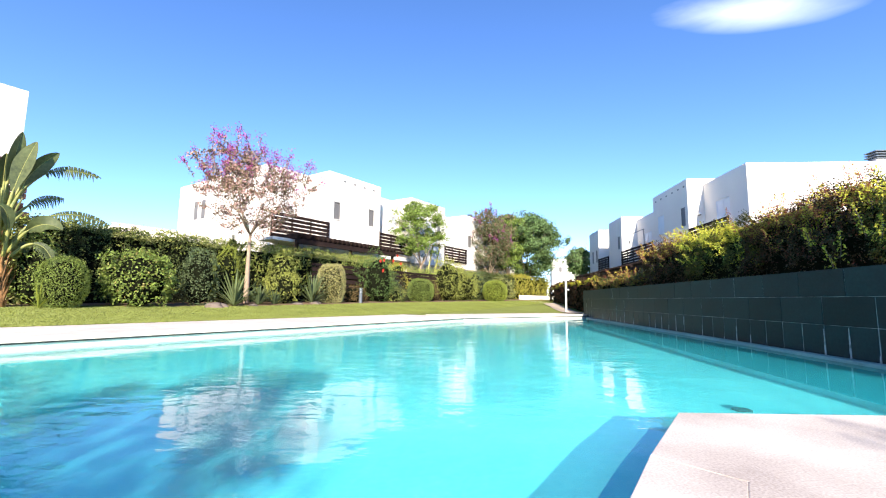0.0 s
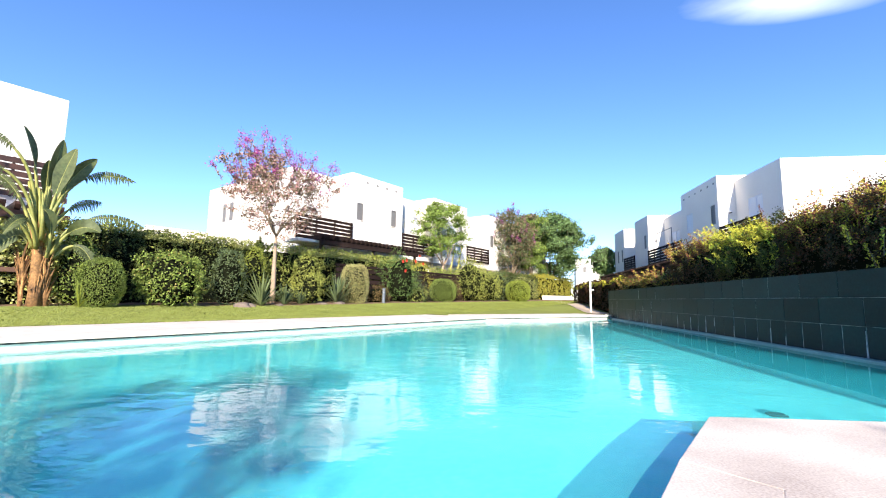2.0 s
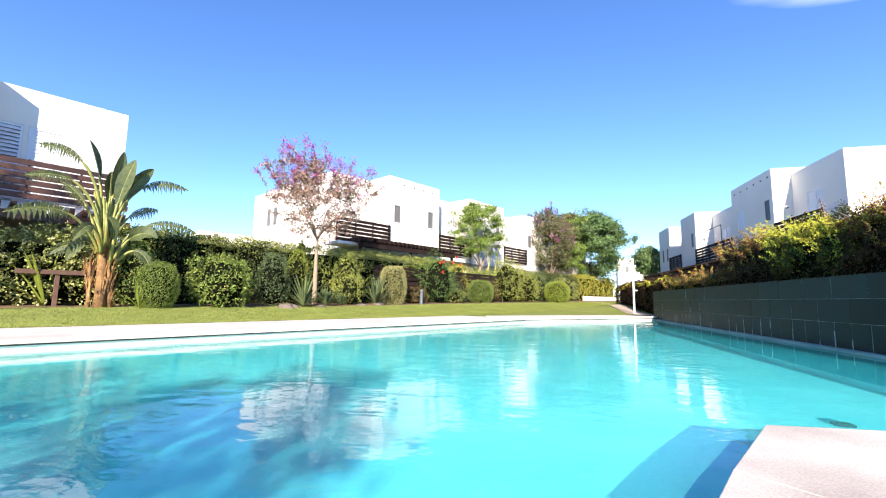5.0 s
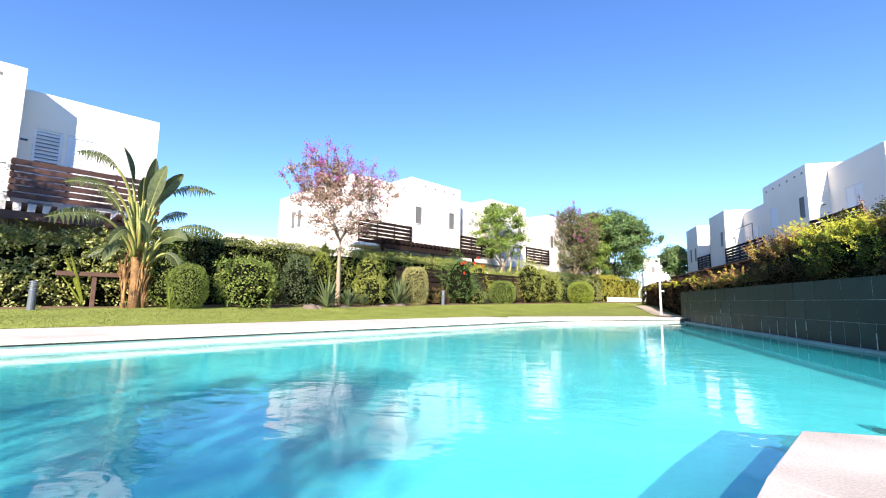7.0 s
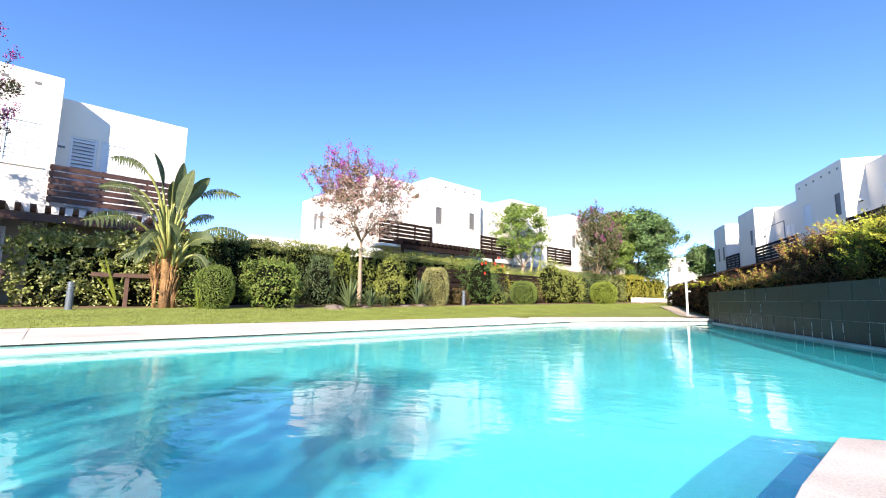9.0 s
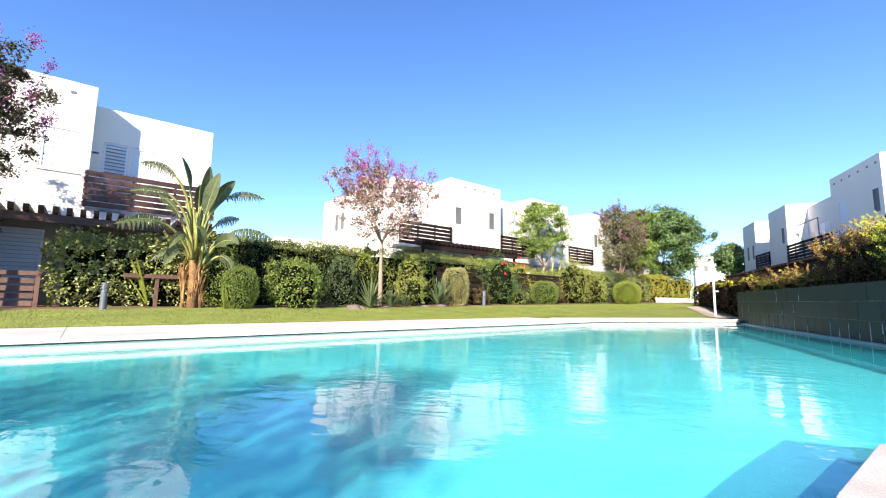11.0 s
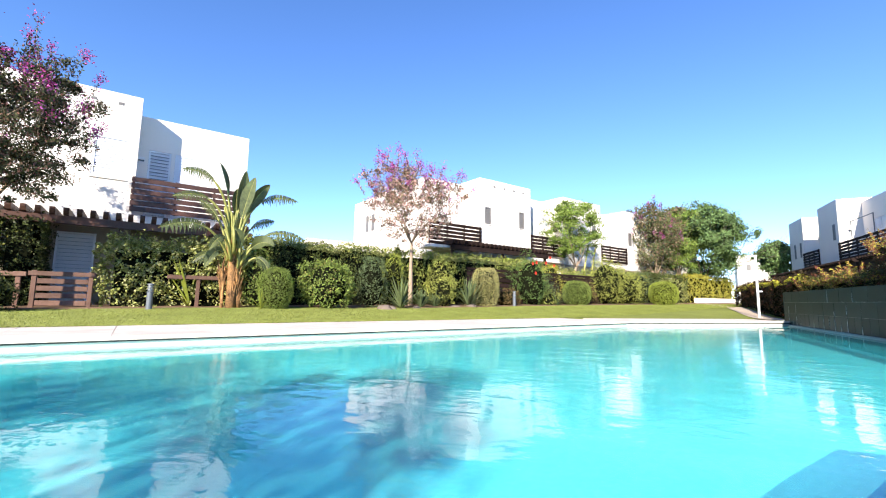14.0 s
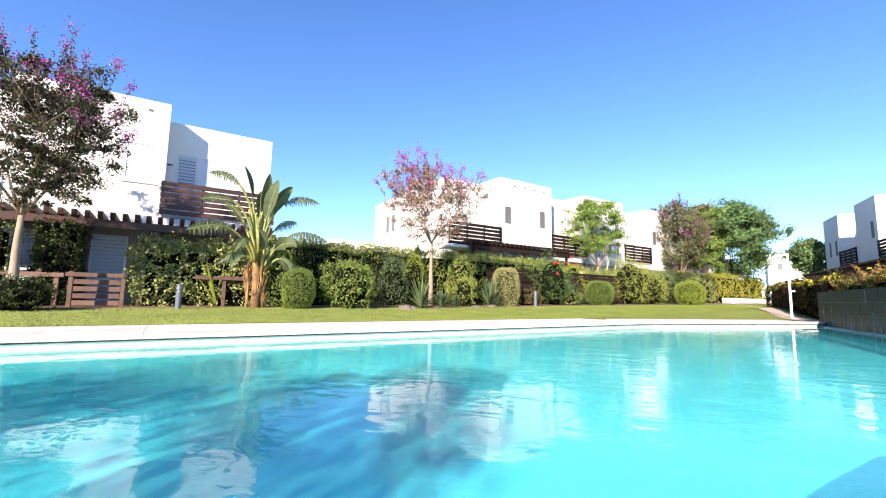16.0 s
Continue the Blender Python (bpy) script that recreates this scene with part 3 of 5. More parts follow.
for r, (z0, z1) in enumerate(courses):
    s_ = -8.6 + (0.37 if r % 2 else 0.0)
    while s_ < 18.2:
        s2 = min(18.2, s_ + (0.74 if r else 0.37))
        key = (r, round(s2 - s_, 2))
        if key not in tile_me:
            e_ = 0.004 if r else 0.008
            bm = box(e_, s2 - s_ - e_, -0.006, 0.006, 0.003, z1 - z0 - 0.003, 0.002)
            tile_me[key] = mesh_of("wall_tile", bm)
        tl = part("wall_tile", tile_me[key], M["tile_dark"], wall_t)
        o = Rw(s2, Q0 + 0.006 + 0.0025 * math.sin(s_ * 7 + r * 2), z0)
        tl.matrix_basis = pose(*o, 0, 0, -94.6)
        s_ = s2
# pale lime runs that bleed out of some upright joints
rd_ = random.Random(12)
for i in range(90):
    r = rd_.choice((0, 0, 0, 1, 1, 2))
    z0, z1 = courses[r]
    s_ = -8.6 + (0.37 if r % 2 else 0.0) + (0.74 if r else 0.37) * rd_.randint(28, 71)
    if not 2.2 < s_ < 18:
        continue
    hgt, wd = rd_.uniform(0.06, z1 - z0 - 0.03), rd_.uniform(0.006, 0.016)
    bm = bmesh.new()
    top_ = (z1 - z0) - rd_.uniform(0.0, 0.08) if rd_.random() < 0.4 else hgt
    outline = [(-wd, 0.0), (-wd * 0.6, (top_ - hgt) + hgt * 0.5), (-0.002, top_), (0.003, top_), (wd * 0.7, (top_ - hgt) + hgt * 0.4), (wd * 0.9, max(0.0, top_ - hgt))]
    outline[0] = (-wd, max(0.0, top_ - hgt))
    fr_, bk_ = [bm.verts.new((x, -0.0025, z)) for x, z in outline], [bm.verts.new((x, 0.002, z)) for x, z in outline]
    bm.faces.new(fr_[::-1]); bm.faces.new(bk_)
    for k in range(6):
        bm.faces.new((fr_[k], fr_[(k + 1) % 6], bk_[(k + 1) % 6], bk_[k]))
    bmesh.ops.recalc_face_normals(bm, faces=bm.faces)
    lr = part("lime_streak", bm, M["bloom"], wall_t)
    o = Rw(s_, Q0 - 0.0045, z0)
    lr.matrix_basis = pose(*o, 0, 0, -94.6)
# end of the wall, its cap and the ledge at the water
ws = thing("wall_ledge", (0, 0, 0), -94.6, "wet grey stone ledge at the wall's foot", "ledge", kind="structure")
part("ledge", box(-17.4, -2.1, Q0 - 0.12, Q0 + 0.01, -0.6, -0.1, 0.012), M["ledge"], ws)
tagged(part("wall_end", box(-18.22, -18.205, Q0 - 0.004, Q0 + 0.33, -0.3, 0.962), M["tile_dark"], None), "dark tiled end of the pool wall", "wall", kind="structure").matrix_basis = pose(0, 0, 0, 0, 0, -94.6)
tagged(part("terrace_ground", box(-18.15, 30, Q0 + 0.32, 60, -0.5, 0.86), M["soil"], None), "planted soil above the tiled wall", "soil", kind="structure").matrix_basis = pose(0, 0, 0, 0, 0, -94.6)

# ---------------------------------------------------------------- houses
def louvre(w, h, mat, parent, name="shutter", pitch=0.125, label="", tilt=-9, cover=0.57):
    """A louvred leaf: frame and slats, x 0..w, z 0..h, facing -y."""
    bm = bmesh.new()
    f = 0.06
    for b in ((0, f, 0, h), (w - f, w, 0, h), (f, w - f, 0, f), (f, w - f, h - f, h)):
        box(b[0], b[1], -0.025, 0.025, b[2], b[3], bm=bm)
    sh = part(name, bm, mat, parent, label)
    me = mesh_of("slat", box(f, w - f, -0.004, 0.004, -pitch * cover, pitch * cover))
    k = max(1, round((h - 2 * f) / pitch))
    pitch = (h - 2 * f) / k
    for i in range(k):
        sl = part("slat", me, mat, sh)
        sl.matrix_basis = pose(0, 0, f + (i + 0.5) * pitch, tilt, 0, 0)
    return sh


def wall_with_holes(x0, x1, z0, z1, y0, y1, holes):
    """A wall as blocks round its openings."""
    xs = sorted({x0, x1, *[h for a in holes for h in a[:2]]})
    bm = bmesh.new()
    for a, b in zip(xs, xs[1:]):
        zs = z0
        for h in sorted([h for h in holes if h[0] <= a and h[1] >= b], key=lambda h: h[2]):
            box(a, b, y0, y1, zs, h[2], bm=bm)
            zs = h[3]
        box(a, b, y0, y1, zs, z1, bm=bm)
    bmesh.ops.remove_doubles(bm, verts=bm.verts, dist=0.0005)
    return bm


def window_unit(house, x0, x1, z0, z1, y, kind):
    w_ = thing("window", (0, 0, 0))
    w_.parent = house
    w_.matrix_basis = pose(x0, y, z0)
    W_, H_ = x1 - x0, z1 - z0
    if kind == "glass":
        bm = bmesh.new()
        f = 0.05
        for b in ((0, f, 0, H_), (W_ - f, W_, 0, H_), (f, W_ - f, 0, f), (f, W_ - f, H_ - f, H_)):
            box(b[0], b[1], 0.08, 0.14, b[2], b[3], bm=bm)
        part("window_frame", bm, M["shutter_grey"], w_)
        part("pane", box(f, W_ - f, 0.105, 0.115, f, H_ - f), M["glass_dark"], w_)
    else:
        mat = M["shutter_grey"] if kind == "grey" else M["shutter"]
        slope = (-38, 0.6) if kind == "open" else (-9, 0.57)
        n_ = max(1, round(W_ / 0.75))
        for i in range(n_):
            sh = louvre(W_ / n_ - 0.01, H_ - 0.02, mat, w_, "shutter", tilt=slope[0], cover=slope[1])
            sh.location = (i * W_ / n_ + 0.005, 0.035, 0.01)
    part("sill", box(-0.05, W_ + 0.05, -0.04, 0.2, -0.045, -0.003, 0.006), M["plaster"], w_)
    # dark room side; behind white slats a grey-blue panel imitates shaded gaps
    part("reveal_back", box(0.0, W_, 0.26, 0.28, 0.0, H_), M["glass_dark"] if kind == "glass" else mat if kind == "grey" else M["shutter_back"], w_)
    return w_


def balcony(house, x0, x1, z0, z1, y, mat, slats=6):
    """A railing of broad boards on posts."""
    b = part("balcony_railing", box(x0, x0 + 0.07, y, y + 0.07, z0, z1), mat, house, "stained timber balcony railing")
    n_ = max(2, round((x1 - x0) / 1.2))
    for i in range(1, n_ + 1):
        x = x0 + (x1 - x0 - 0.07) * i / n_
        part("post", box(x, x + 0.07, y, y + 0.07, z0, z1, 0.004), mat, b)
    pitch = (z1 - z0) / slats
    for i in range(slats):
        zz = z0 + i * pitch
        part("board", box(x0 - 0.03, x1 + 0.03, y - 0.034, y - 0.002, zz + 0.012, zz + pitch * (0.86 if mat == M["wood"] else 0.84), 0.004), mat, b)
    return b


def pergola(house, x0, x1, y0, y1, z, mat, step=0.31):
    p_ = part("pergola", box(x0, x1, y0 + 0.12, y0 + 0.24, z - 0.25, z - 0.004, 0.008), mat, house, "stained timber pergola over the terrace")
    k = int((x1 - x0) / step)
    for i in range(k + 1):
        x = x0 + i * step
        bm = bmesh.new()
        prof = [(y0, z + 0.15), (y0 + 0.05, z + 0.04), (y0 + 0.22, z - 0.03), (y1, z - 0.03), (y1, z + 0.22), (y0, z + 0.22)]
        a = [bm.verts.new((x, yy, zz)) for yy, zz in prof]
        c = [bm.verts.new((x + 0.13, yy, zz)) for yy, zz in prof]
        bm.faces.new(a[::-1]); bm.faces.new(c)
        for m_ in range(6):
            bm.faces.new((a[m_], a[(m_ + 1) % 6], c[(m_ + 1) % 6], c[m_]))
        bmesh.ops.recalc_face_normals(bm, faces=bm.faces)
        part("rafter", bm, mat, p_)
    n_ = max(1, round((x1 - x0) / 3.5))
    for i in range(n_ + 1):
        x = x0 + 0.1 + (x1 - x0 - 0.3) * i / n_
        part("post", box(x, x + 0.12, y0 + 0.22, y0 + 0.34, 0.0, z - 0.22, 0.006), mat, p_)
    return p_


def house(frame_m, flip, label, windows, rails, mat, top=7.55, low=7.25, W1=3.16, W2=4.15, depth=10.0, base=-0.3,
          shed=True, pergola_z=2.9, side_windows=(), group="terraced houses", scup=(), set_back=1.0, lamp=None):
    """A terraced house in local x (along the row), y (away from the pool): a set-back wing and a proud block.
    flip: the block comes first."""
    h = new("house")
    h.matrix_basis = frame_m
    tagged(h, label, "house", group)
    rx = (W2, W2 + W1) if flip else (0, W1)
    bx = (0, W2) if flip else (W1, W1 + W2)
    hr = [(x0, x1, z0, z1) for x0, x1, z0, z1, k, where in windows if where == "r"]
    hb = [(x0, x1, z0, z1) for x0, x1, z0, z1, k, where in windows if where == "b"]
    part("wall", wall_with_holes(*rx, 3.0, low, set_back, set_back + 0.28, [q for q in hr if q[2] > 2.9]), M["plaster"], h)
    part("wall", wall_with_holes(*bx, 3.0, top, 0, 0.28, [q for q in hb if q[2] > 2.9]), M["plaster"], h)
    part("wall", wall_with_holes(*rx, base, 3.0, set_back + 0.003, set_back + 0.28, [q for q in hr if q[2] <= 2.9]), M["plaster_low"], h, "beige ground-floor wall, darkened to imitate shade")
    part("wall", wall_with_holes(*bx, base, 3.0, 0.003, 0.28, [q for q in hb if q[2] <= 2.9]), M["plaster_low"], h, "beige ground-floor wall, darkened to imitate shade")
    # inner body, sides and flat roof
    part("side_wall", box(rx[0] + 0.001, rx[1] - 0.001, set_back + 0.6, depth, base, low - 0.25), M["plaster"], h)
    part("side_wall", box(bx[0] + 0.001, bx[1] - 0.001, 0.6, depth, base, top - 0.25), M["plaster"], h)
    for (a, b), y, tp in ((rx, set_back, low), (bx, 0.0, top)):
        for x in (a, b - 0.28):
            part("side_wall", box(x + 0.002, x + 0.278, y + 0.28, depth + 0.1, base, tp), M["plaster"], h)
        part("parapet", box(a + 0.28, b - 0.28, depth - 0.2, depth + 0.08, low - 0.3, tp), M["plaster"], h)
    for x0, x1, z0, z1, k, where in windows:
        window_unit(h, x0, x1, z0, z1, set_back if where == "r" else 0.0, k)
    if lamp is not None:
        wl_ = part("wall_lamp", box(lamp, lamp + 0.22, 0.5, 0.62, 5.45, 5.55, 0.01), M["white_metal"], h, "small white wall lamp")
        part("lamp_glass", box(lamp + 0.02, lamp + 0.2, 0.52, 0.6, 5.4, 5.448), M["glass_dark"], wl_)
    for x in scup:
        part("scupper", box(x, x + 0.16, -0.012, 0.05, top - 0.42, top - 0.32, 0.004), M["shutter_grey"], h, "small dark roof drain opening")
    part("balcony_floor", box(rx[0] + 0.01, rx[1] - 0.01, 0.02, set_back - 0.002, 3.05, 3.3), M["plaster"], h)
    for x0, x1 in rails:
        balcony(h, x0, x1, 3.42, 4.66, -0.06, mat)
    if pergola_z:
        pergola(h, 0.1, W1 + W2 - 0.1, -1.6, -0.02, pergola_z, mat)
    return h


GTURN = 56.0
def gframe(s):
    o = G(s, 18.2)
    return pose(o.x, o.y, 0, 0, 0, GTURN)


def rframe(s, q=11.8):
    o = Rw(s, q)
    return pose(o.x, o.y, 0, 0, 0, -94.6)


# garden row: the brown-railed house, then a terrace of four
house(gframe(-4.5), True, "white two-storey house with brown timber balcony", [
    (4.5, 5.22, 3.32, 6.0, "open", "r"), (5.35, 6.2, 3.32, 6.0, "white", "r"), (2.95, 3.9, 4.5, 5.95, "white", "b"),
    (2.3, 3.3, 0.3, 2.55, "open", "b"), (0.2, 1.0, 0.3, 2.55, "open", "b")],
    [(4.12, 7.96)], M["wood"], W1=3.76, W2=4.18, scup=(0.3, 1.1, 1.9, 2.75, 3.5), pergola_z=2.85, set_back=1.0, lamp=4.18)
house(gframe(-11.9), True, "white two-storey house beside its twin", [(2.0, 3.2, 4.5, 5.95, "white", "b")], [(4.3, 7.3)], M["wood"], W1=3.2, W2=4.15)
for k in range(4):
    o_win = [(3.55, 4.02, 4.9, 5.9, "grey", "b"), (6.31, 6.76, 4.92, 5.95, "grey", "b"), (1.9, 2.7, 5.05, 6.2, "white", "r")]
    if k == 0:
        o_win = o_win[:2]
    hs = house(gframe(12.38 + 7.31 * k), False, "white two-storey terraced house with dark timber balcony", o_win, [(0.0 if k else -0.3, 3.2)], M["wood_dark"], pergola_z=0 if k else 3.28, scup=(4.2, 5.0, 5.8, 6.6))
    if k == 0:
        for y in (6.9, 7.75):
            part("window", box(-0.02, 0.02, y, y + 0.4, 5.0, 6.1, 0.004), M["shutter_grey"], hs, "narrow grey shuttered window")
        part("cloth_strip", box(-0.25, 3.1, -0.12, -0.1, 3.3, 3.41), M["red_cloth"], hs, "red cloth strip under the railing")
        part("roof_canopy", box(-0.9, 0.9, -1.1, 0.1, 3.12, 3.26, 0.01), M["plaster"], hs, "pale porch roof")

# row above the tiled wall; local x runs towards the pool's near end
house(rframe(29.5), True, "white two-storey house above the tiled wall", [
    (0.7, 1.6, 4.9, 6.1, "white", "b"), (3.9, 4.4, 4.9, 6.0, "grey", "b"), (5.9, 7.15, 3.5, 5.95, "white", "r")],
    [(4.9, 8.6)], M["wood_dark"], W1=3.9, W2=4.75, low=7.2, scup=(0.4, 1.2, 2.0, 2.8, 3.6, 4.3), pergola_z=2.9, set_back=0.9, base=0.5, depth=9, lamp=4.75)
upper = house(rframe(39.4), True, "white two-storey house in the upper row", [(2.4, 2.9, 4.9, 6.0, "grey", "b"), (4.9, 6.3, 3.5, 5.9, "white", "r")],
    [(3.4, 9.7)], M["wood_dark"], W1=6.4, W2=3.4, pergola_z=2.9, set_back=1.25, depth=9, lamp=3.4)
frame_ = part("awning_frame", box(5.3, 8.2, -0.05, -0.01, 5.7, 5.75, 0.004), M["metal_grey"], upper, "thin grey awning frame over the balcony")
for x in (5.3, 8.16):
    part("post", box(x, x + 0.04, -0.05, -0.01, 4.66, 5.7), M["metal_grey"], frame_)
house(rframe(46.2), True, "white two-storey house at the row's far end", [(1.0, 1.5, 4.4, 5.6, "grey", "b"), (2.4, 2.9, 4.4, 5.6, "grey", "b")],
    [(3.4, 6.6)], M["wood_dark"], W1=3.3, W2=3.4, pergola_z=2.9, set_back=1.25, depth=9)
# ---------------------------------------------------------------- garden: fence, gate, hedges
def fence_gate():
    z = level(*G(-1.6, 15.5).xy)
    g = thing("garden_gate", G(-2.2, 15.5, z), GTURN, "low brown slatted timber garden gate", "gate")
    for x in (-0.05, 1.12):
        part("post", box(x, x + 0.1, -0.05, 0.05, -0.1, 1.0, 0.006), M["wood_grey"], g)
    part("top_rail", box(-0.12, 1.28, -0.07, 0.05, 0.86, 0.98, 0.006), M["wood_grey"], g)
    for i in range(4):
        part("slat", box(0.06, 1.11, -0.035, -0.005, 0.07 + i * 0.195, 0.205 + i * 0.195, 0.004), M["wood_grey"], g)


def rail_fence(s0, s1, p, posts, label, slats=0, mat="wood_grey", h=0.98):
    z = level(*G((s0 + s1) / 2, p).xy)
    f = thing("fence", G(s0, p, z), GTURN, label, "fence")
    L_ = s1 - s0
    for x in posts:
        part("post", box(x - 0.05, x + 0.05, -0.05, 0.05, -0.15, h, 0.006), M[mat], f)
    part("top_rail", box(0, L_, -0.08, 0.04, h - 0.12, h, 0.006), M[mat], f)
    for i in range(slats):
        st = (h - 0.15) / slats
        part("slat", box(0, L_, -0.03, 0.0, 0.05 + i * st, 0.05 + (i + 0.78) * st, 0.004), M[mat], f)


fence_gate()
rail_fence(-6.0, -2.35, 15.5, (0.4, 1.9, 3.5), "brown timber rail fence by the gate")
rail_fence(0.75, 2.15, 15.25, (0.82,), "brown timber rail fence grown through by the hedge")
rail_fence(12.3, 22.5, 15.3, [0.3 + 1.45 * i for i in range(8)], "dark brown slatted timber garden fence", 6, "wood_dark", 1.68)

zg = lambda s, p: level(*G(s, p).xy)
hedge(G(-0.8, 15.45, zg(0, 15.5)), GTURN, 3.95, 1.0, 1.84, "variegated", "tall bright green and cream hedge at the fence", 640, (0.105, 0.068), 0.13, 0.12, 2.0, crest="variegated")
# one hedge in two leaf colours: dark painted shade below, light painted sun above
hedge(G(3.0, 15.7, zg(5, 15.5)), GTURN, 6.3, 1.1, 2.25, "hedge_dark", "tall green clipped hedge behind the bushes, darkened to imitate shade", 480, (0.08, 0.05), 0.06, 0.05, 3.0, crest="variegated")
hedge(G(3.05, 15.85, zg(5, 15.5) + 1.75), GTURN, 6.1, 0.8, 0.62, "hedge", "upper hedge growth in lighter leaf colour to imitate sunlight", 420, (0.08, 0.05), 0.06, 0.06, 4.0)
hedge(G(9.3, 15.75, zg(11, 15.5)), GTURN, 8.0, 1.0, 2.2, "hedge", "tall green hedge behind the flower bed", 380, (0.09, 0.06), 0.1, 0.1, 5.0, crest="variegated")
hedge(G(17.3, 15.9, zg(20, 15.5)), GTURN, 10.0, 1.0, 1.8, "hedge", "green and yellow garden hedge", 300, (0.11, 0.07), 0.12, 0.12, 6.0)
hedge(G(27.3, 16.0, zg(30, 15.5)), GTURN, 7.5, 1.0, 2.0, "hedge_dark", "dark green clipped garden hedge", 260, (0.12, 0.08), 0.08, 0.06, 7.0)
hedge(G(34.8, 16.2, zg(38, 15.5)), GTURN, 9.5, 0.9, 2.15, "yellow", "yellow-green clipped hedge behind the planter", 260, (0.12, 0.08), 0.08, 0.06, 8.0)
# almost black leaf colour takes the place of the tree's shade on this hedge
hedge(G(-3.3, 16.6, 0.1), GTURN, 1.0, 2.6, 2.6, "hedge_black", "tall hedge between two front gardens, darkened to imitate tree shade", 420, (0.09, 0.06), 0.1, 0.08, 9.0)
hedge(G(-8.5, 15.6, 0.1), GTURN, 5.0, 1.0, 2.2, "hedge_dark", "dark green hedge along the front gardens", 300, (0.09, 0.06), 0.1, 0.08, 9.5)
# hedges above the tiled wall
RT = -94.6
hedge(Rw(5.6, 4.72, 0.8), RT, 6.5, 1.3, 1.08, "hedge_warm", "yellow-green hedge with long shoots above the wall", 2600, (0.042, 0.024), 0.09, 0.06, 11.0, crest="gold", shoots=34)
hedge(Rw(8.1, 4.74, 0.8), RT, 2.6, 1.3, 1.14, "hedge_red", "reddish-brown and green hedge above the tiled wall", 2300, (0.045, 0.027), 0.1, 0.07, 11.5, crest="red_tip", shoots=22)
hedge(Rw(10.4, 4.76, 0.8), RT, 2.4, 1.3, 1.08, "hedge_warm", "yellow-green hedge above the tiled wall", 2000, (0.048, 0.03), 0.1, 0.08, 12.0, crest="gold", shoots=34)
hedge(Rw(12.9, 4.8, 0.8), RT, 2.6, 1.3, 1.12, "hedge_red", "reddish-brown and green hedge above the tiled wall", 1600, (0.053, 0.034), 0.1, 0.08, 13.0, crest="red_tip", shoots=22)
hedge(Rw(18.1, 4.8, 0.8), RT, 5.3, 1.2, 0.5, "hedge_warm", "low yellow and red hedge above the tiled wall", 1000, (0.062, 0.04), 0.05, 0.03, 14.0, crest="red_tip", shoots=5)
# dark leaf colour stands in for shade on the path side, gold for sun
hedge(Rw(30.0, 4.9, 0.1), RT, 11.7, 1.1, 1.4, "hedge_red", "hedge beside the path, darkened to imitate shade, with yellow-green top", 300, (0.11, 0.07), 0.08, 0.06, 15.0, crest="gold")

# long upright shoots on the near hedge
def shoots(spots, label):
    t_ = thing("hedge_shoot", Rw(6, 5.2, 1.75), RT, label, "hedge")
    bm = bmesh.new()
    pts = []
    for x, y, z, h in spots:
        a, b = Vector((x, y, z)), Vector((x + random.uniform(-0.12, 0.12), y - 0.1 * h, z + h))
        tube([a, a.lerp(b, 0.5) + Vector((0.02, 0, 0)), b], [0.008, 0.006, 0.003], 5, bm)
        for k in range(60):
            f = k / 60
            pts.append(tuple(a.lerp(b, f) + Vector([random.gauss(0, 0.035 * (1.15 - f)) for _ in range(3)])))
    part("stem", bm, M["bark_dark"], t_)["kind"] = "stuff"
    pts = np.array(pts)
    part("leaves", leaf_mesh("leaves", pts, np.tile([0, -1.0, 0.4], (len(pts), 1)), 0.042, 0.02, 1.0), M["gold"], t_)["kind"] = "stuff"


spots = [(1.2, 0.1, 0, 0.5), (0.9, -0.1, 0, 0.35), (1.7, 0.0, 0, 0.42)]
for i in range(150):
    spots.append((random.uniform(-0.7, 5.0), random.uniform(-0.45, 0.5), random.uniform(-0.3, -0.05), random.uniform(0.2, 0.5)))
for i in range(14):
    spots.append((random.uniform(-0.6, 4.0), random.uniform(-0.62, -0.5), random.uniform(-0.75, -0.3), random.uniform(0.25, 0.45)))
shoots(spots, "thin upright shoots growing out of the hedge")


# ---------------------------------------------------------------- bushes in the flower bed
def gb(s, p, rx, rz, mat, label, ry=None, **kw):
    return bush(on_lawn(G(s, p), 0.04), rx, ry or rx * 0.85, rz, mat, label, seed=s, **kw)


gb(-2.95, 13.9, 0.95, 0.42, "hedge_black", "low dark spreading bush by the gate", rough=0.1)
gb(-4.6, 13.9, 0.9, 0.4, "hedge_black", "low dark spreading bush by the fence", rough=0.1)
gb(3.5, 13.7, 0.5, 0.64, "box", "clipped rounded green bush beside the palm", power=2.6, rough=0.02, per=1300, size=(0.045, 0.03))
gb(3.15, 14.5, 0.6, 0.9, "bush_green", "rounded green bush in the palm's shade", rough=0.06)
gb(5.15, 13.75, 0.96, 0.76, "bush_green", "large green garden bush with orange buds", ry=0.75, rough=0.11, power=2.8, size=(0.095, 0.06), lump=2.6)
gb(6.85, 13.9, 0.58, 0.9, "silver", "dark grey-green column-shaped bush", rough=0.06, power=2.8)
gb(8.1, 14.7, 0.48, 1.02, "lime", "lime-green feathery upright conifer bush", rough=0.06, size=(0.08, 0.02))
gb(10.3, 14.6, 0.62, 1.0, "bush_light", "yellow-green upright garden bush", rough=0.12)
gb(10.0, 13.9, 0.42, 0.62, "bush_light", "yellow-green loose low garden bush", rough=0.14)
gb(12.3, 14.0, 0.55, 0.84, "cream", "clipped cream-green topiary column", power=3.2, rough=0.02, per=1100, size=(0.05, 0.035))
